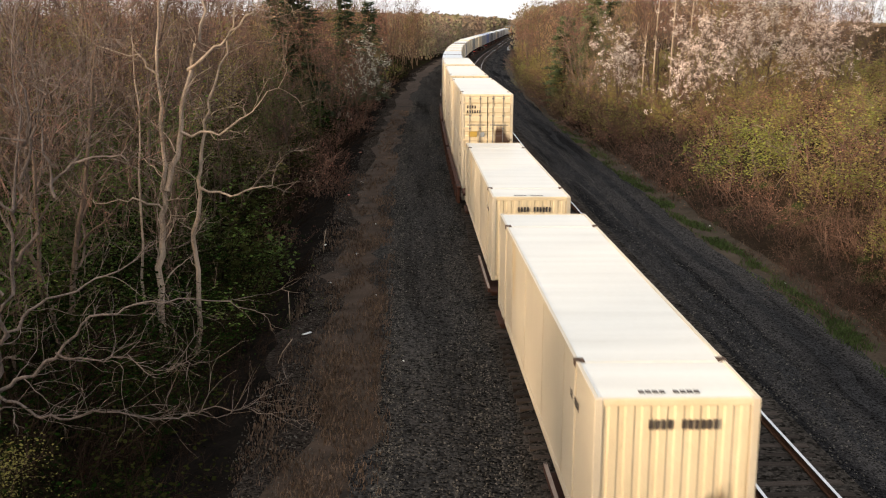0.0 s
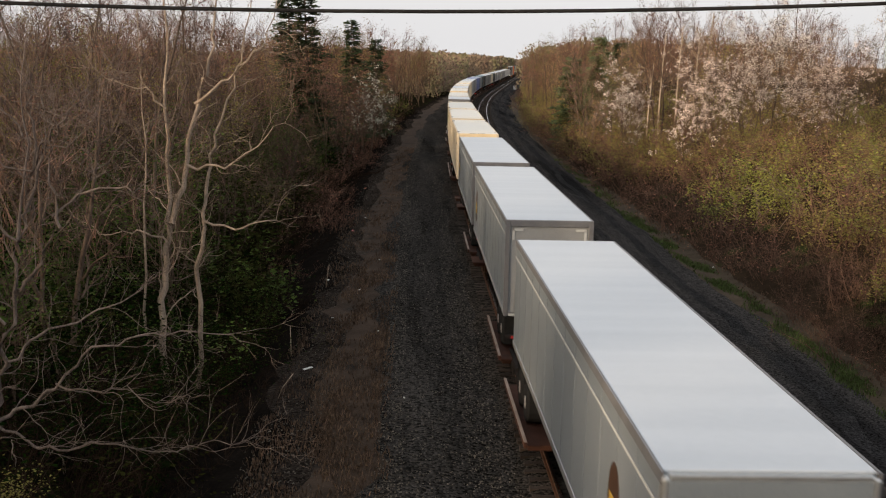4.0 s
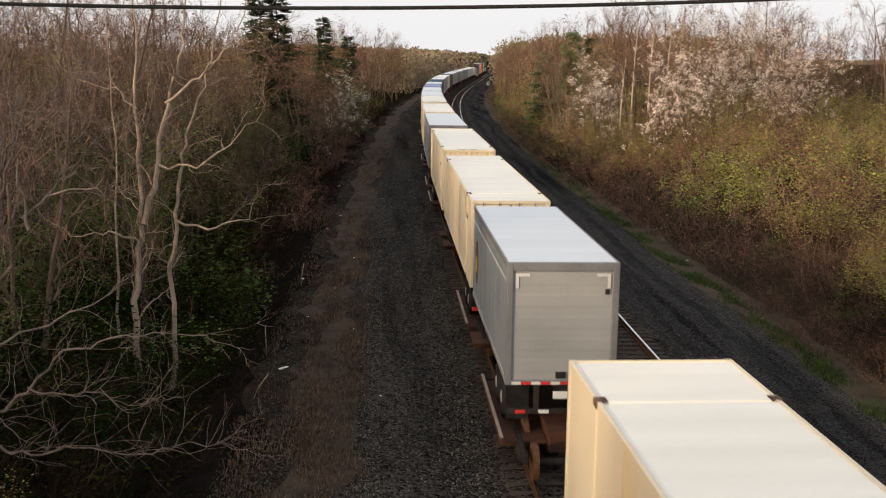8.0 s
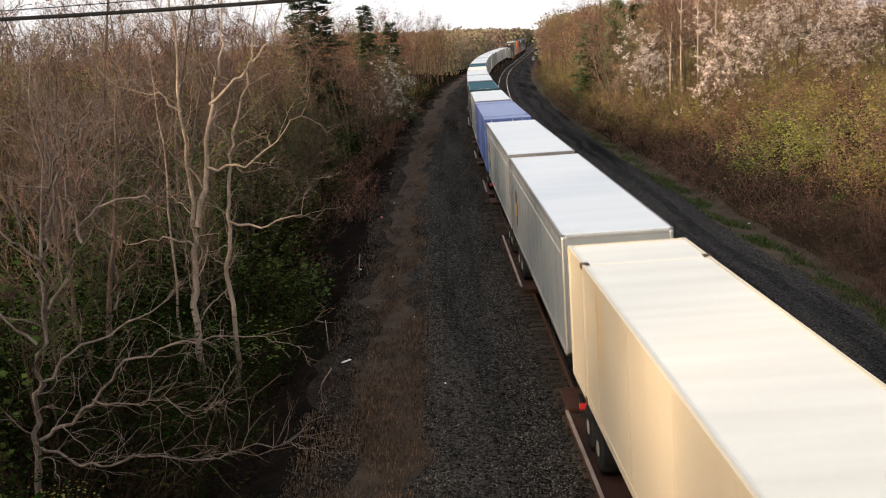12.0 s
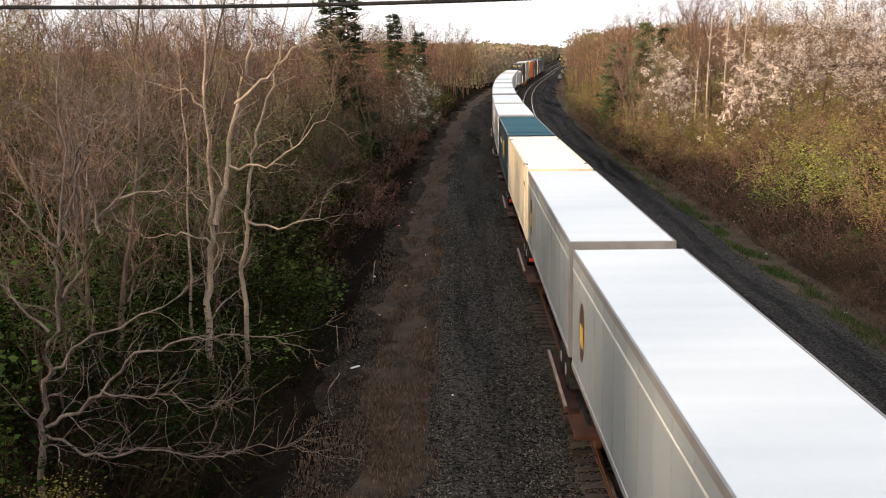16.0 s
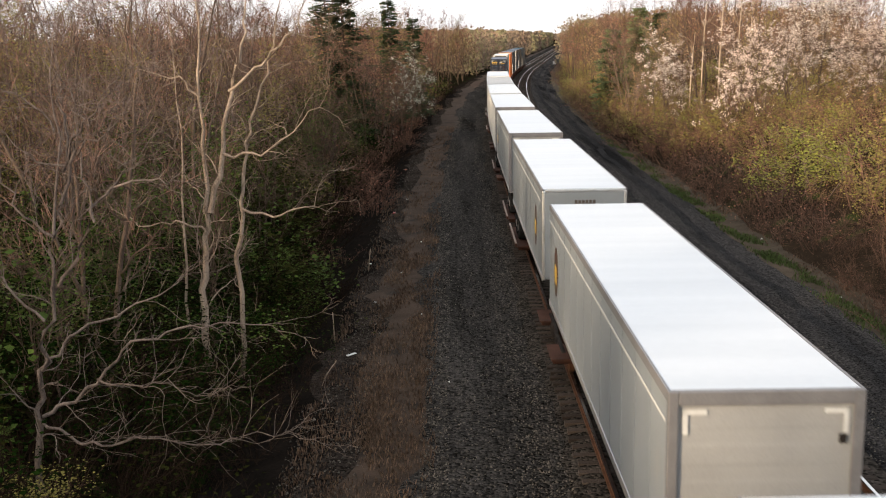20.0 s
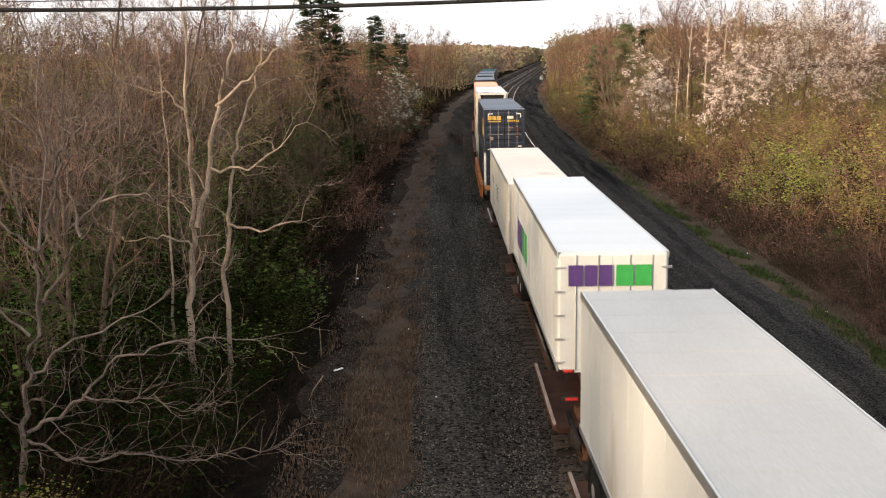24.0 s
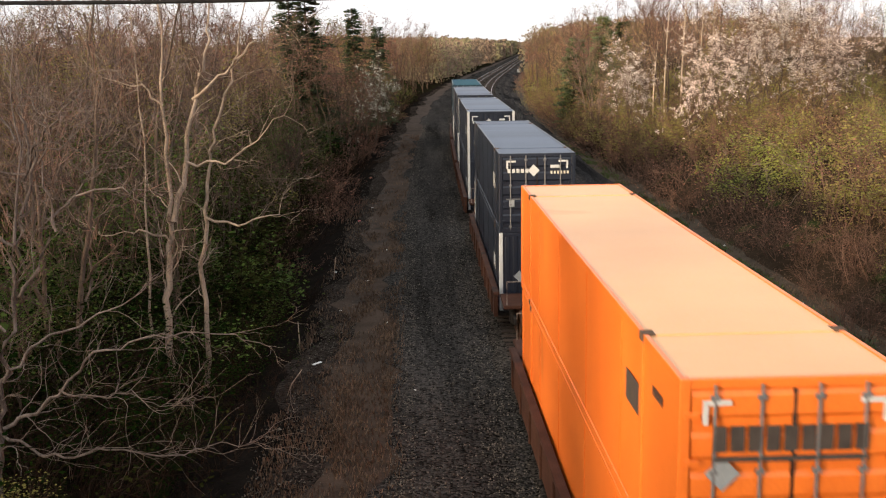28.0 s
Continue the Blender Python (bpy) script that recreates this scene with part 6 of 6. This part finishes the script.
    van(493.5, 509.7, "front", shield=2.6)
    van(512.1, 528.5, "front", shield=2.6)
    van(531.8, 548.2, "rear", shield=14.6)
    van(551.2, 567.6, "front", shield=2.6)
    van(570.8, 587.2, "rear", shield=14.6)
    van(590.2, 606.4, "rear", side=WHITE, label="white road trailer with a roll-up door")
    van(608.2, 624.4, "front", side=WHITE, label="white road trailer with a ribbed bluish roof", roof_ribs=True, stripe=False)
    van(626.3, 642.5, "cooler", side=WHITE, roof=ROOF_GREY, label="white refrigerated trailer with a nose-mounted cooling machine", stripe=False, roof_ribs=True,
        marks=(("side", 2.6, RED, 3.0, (0.55, 0.55), 0.7), ("side", 2.6, GREEN_MARK, 2.8, (1.16,), 0.14)))
    van(646.6, 662.0, "doors", side=WHITE, label="white road trailer with purple and green brand blocks", stripe=False,
        marks=(("mark", -1.05, PURPLE, 3.92, (0.34, 0.28, 0.30), 0.5), ("mark", 0.06, GREEN_MARK, 3.92, (0.40, 0.38), 0.5), ("side", 13.2, PURPLE, 2.6, (0.75, 0.6, 0.6), 0.95), ("side", 11.0, GREEN_MARK, 2.6, (0.8, 0.8), 0.95)))
    van(664.9, 681.1, "cooler", side=REEFER, roof=ROOF_PINK, top=4.14, label="white refrigerated trailer with a dusty pinkish roof", stripe=False, side_ribs=True,
        marks=(("side", 9.5, INK, 2.2, (0.5, 0.5, 0.4), 0.8), ("side", 14.0, INK, 2.7, (0.3,) * 5, 0.3)))
    # at the rear: double stacks
    navy_side = (("side", 3.6, GOLD, 0.9, (0.7, 0.7, 0.75), 1.1), ("side", 1.2, INK_PALE, 1.3, (0.1, 0.1), 0.2))
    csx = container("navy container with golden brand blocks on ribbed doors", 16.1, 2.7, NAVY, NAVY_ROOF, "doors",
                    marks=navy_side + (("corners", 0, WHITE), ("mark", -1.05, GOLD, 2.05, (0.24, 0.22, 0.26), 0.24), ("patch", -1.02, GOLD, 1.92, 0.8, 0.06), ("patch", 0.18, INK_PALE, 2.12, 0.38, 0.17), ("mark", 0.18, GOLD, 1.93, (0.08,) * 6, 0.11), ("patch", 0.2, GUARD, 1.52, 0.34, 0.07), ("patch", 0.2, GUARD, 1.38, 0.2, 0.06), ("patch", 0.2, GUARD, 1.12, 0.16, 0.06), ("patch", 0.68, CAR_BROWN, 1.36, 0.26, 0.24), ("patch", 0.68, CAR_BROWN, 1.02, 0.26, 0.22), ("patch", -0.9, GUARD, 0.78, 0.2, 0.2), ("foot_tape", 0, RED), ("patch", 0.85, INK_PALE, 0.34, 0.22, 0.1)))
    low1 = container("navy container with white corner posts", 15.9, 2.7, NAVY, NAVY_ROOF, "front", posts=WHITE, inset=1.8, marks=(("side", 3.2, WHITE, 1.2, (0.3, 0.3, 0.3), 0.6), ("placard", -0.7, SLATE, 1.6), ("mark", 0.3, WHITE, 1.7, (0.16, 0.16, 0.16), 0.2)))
    stack(690.8, 706.9, csx, low1, CAR_RUST)
    cool_side = (("word", 12.2, GREEN_MARK, 1.45, (0.75, 0.5, -0.5, 0.5, 0.5), 0.42), ("word", 11.2, PURPLE, 0.62, (0.5, 0.36, 0.36, 0.5, 0, 0.5, 0.36, -0.36, 0.36, 0.36, 0.36, 0.36), 0.40), ("word", 12.4, GREEN_MARK, 1.2, (0.1, 0.1), 0.9))
    up = container("white refrigerated container with a black cooling machine", 17.2, 2.79, REEFER, ROOF, "reefer", marks=cool_side)
    low2 = container("white refrigerated container below another", 16.3, 2.8, REEFER, ROOF, "reefer", marks=cool_side)
    stack(713.2, 730.2, up, low2, tall=2.8)
    orange_marks = (("corners", 0, WHITE), ("mark", -0.92, INK, 1.86, (0.15,) * 9, 0.3), ("patch", -0.92, INK, 1.74, 1.75, 0.06), ("placard", -0.8, SLATE, 1.6), ("placard", -0.8, SLATE, 0.75), ("patch", -0.35, SLATE, 0.7, 0.18, 0.25), ("side", 2.9, INK, 1.55, (0.9,), 0.42), ("side", 1.3, INK, 2.1, (0.08,) * 4, 0.12))
    orange_up = container("bright orange container with dark brand blocks", 16.8, 2.7, ORANGE, ORANGE_ROOF, "doors", marks=orange_marks)
    orange_low = once(("orange_low",), container, "bright orange container below another", 16.3, 2.7, ORANGE, ORANGE_ROOF, "doors", marks=orange_marks)
    stack(736.7, 753.5, orange_up, orange_low)
    for a, c, tone, white in ((761.9, 777.8, NAVY, False), (785.2, 801.1, NAVY, True), (804.8, 820.7, NAVY, False), (824.5, 840.4, TEAL, False)):
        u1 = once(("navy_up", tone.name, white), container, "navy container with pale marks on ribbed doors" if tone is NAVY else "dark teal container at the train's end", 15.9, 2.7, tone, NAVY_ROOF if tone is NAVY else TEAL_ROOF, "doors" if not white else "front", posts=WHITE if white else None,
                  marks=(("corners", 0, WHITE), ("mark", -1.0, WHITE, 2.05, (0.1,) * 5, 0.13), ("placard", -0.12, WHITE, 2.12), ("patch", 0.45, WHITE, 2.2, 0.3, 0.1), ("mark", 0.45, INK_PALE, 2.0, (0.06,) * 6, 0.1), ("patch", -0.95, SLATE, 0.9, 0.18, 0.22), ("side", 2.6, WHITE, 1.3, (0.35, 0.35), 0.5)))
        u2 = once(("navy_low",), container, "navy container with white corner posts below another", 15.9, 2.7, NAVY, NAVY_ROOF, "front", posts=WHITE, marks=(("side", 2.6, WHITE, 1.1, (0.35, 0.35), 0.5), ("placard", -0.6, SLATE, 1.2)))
        stack(a, c, u1, u2)


consist()


# ---- ties, the pieces of the track beds ----
def lay_ties():
    shape = Shape()
    shape.box(-1.3, 1.3, -0.11, 0.11, -0.17, 0.0, 0.012)
    me = shape.mesh("tie", TIE)
    r = random.Random(17)
    for track, u0 in zip(TRACKS, (0.0, RIGHT_U)):
        rest = Shape()
        for k in range(760):
            s = 14 + k * 0.53
            x, y, a = along(s, u0 + r.uniform(-0.04, 0.04))
            if k < 290:
                ob = new("tie", me)
                ob.parent = track
                ob.matrix_world = pose(x, y, -0.187 - r.uniform(0, 0.02), r.uniform(-1, 1), r.uniform(-0.5, 0.5), -math.degrees(a) + r.uniform(-1.5, 1.5))
            else:
                c, d = math.cos(a), math.sin(a)
                pts = []
                for z in (-0.3, -0.19):
                    for q, w in ((-1.3, -0.11), (1.3, -0.11), (1.3, 0.11), (-1.3, 0.11)):
                        pts.append((x + q * c + w * d, y - q * d + w * c, z))
                rest.add(pts, [(4, 5, 6, 7), (0, 1, 5, 4), (1, 2, 6, 5), (2, 3, 7, 6), (3, 0, 4, 7)])
        tagged(part("far_ties", rest, TIE, track), "weathered wooden ties farther along", kind="stuff")


lay_ties()


def motions():
    """The train runs towards the eye and passes to its right."""
    for ob, start, z in MOVING:
        rows = []
        for k in range(57):
            t = k / 2
            x, y, a = along(start - SPEED * t)
            rows.append((t, pose(x, y, z, 0, 0, -math.degrees(a))))
        walk(ob, rows)


motions()
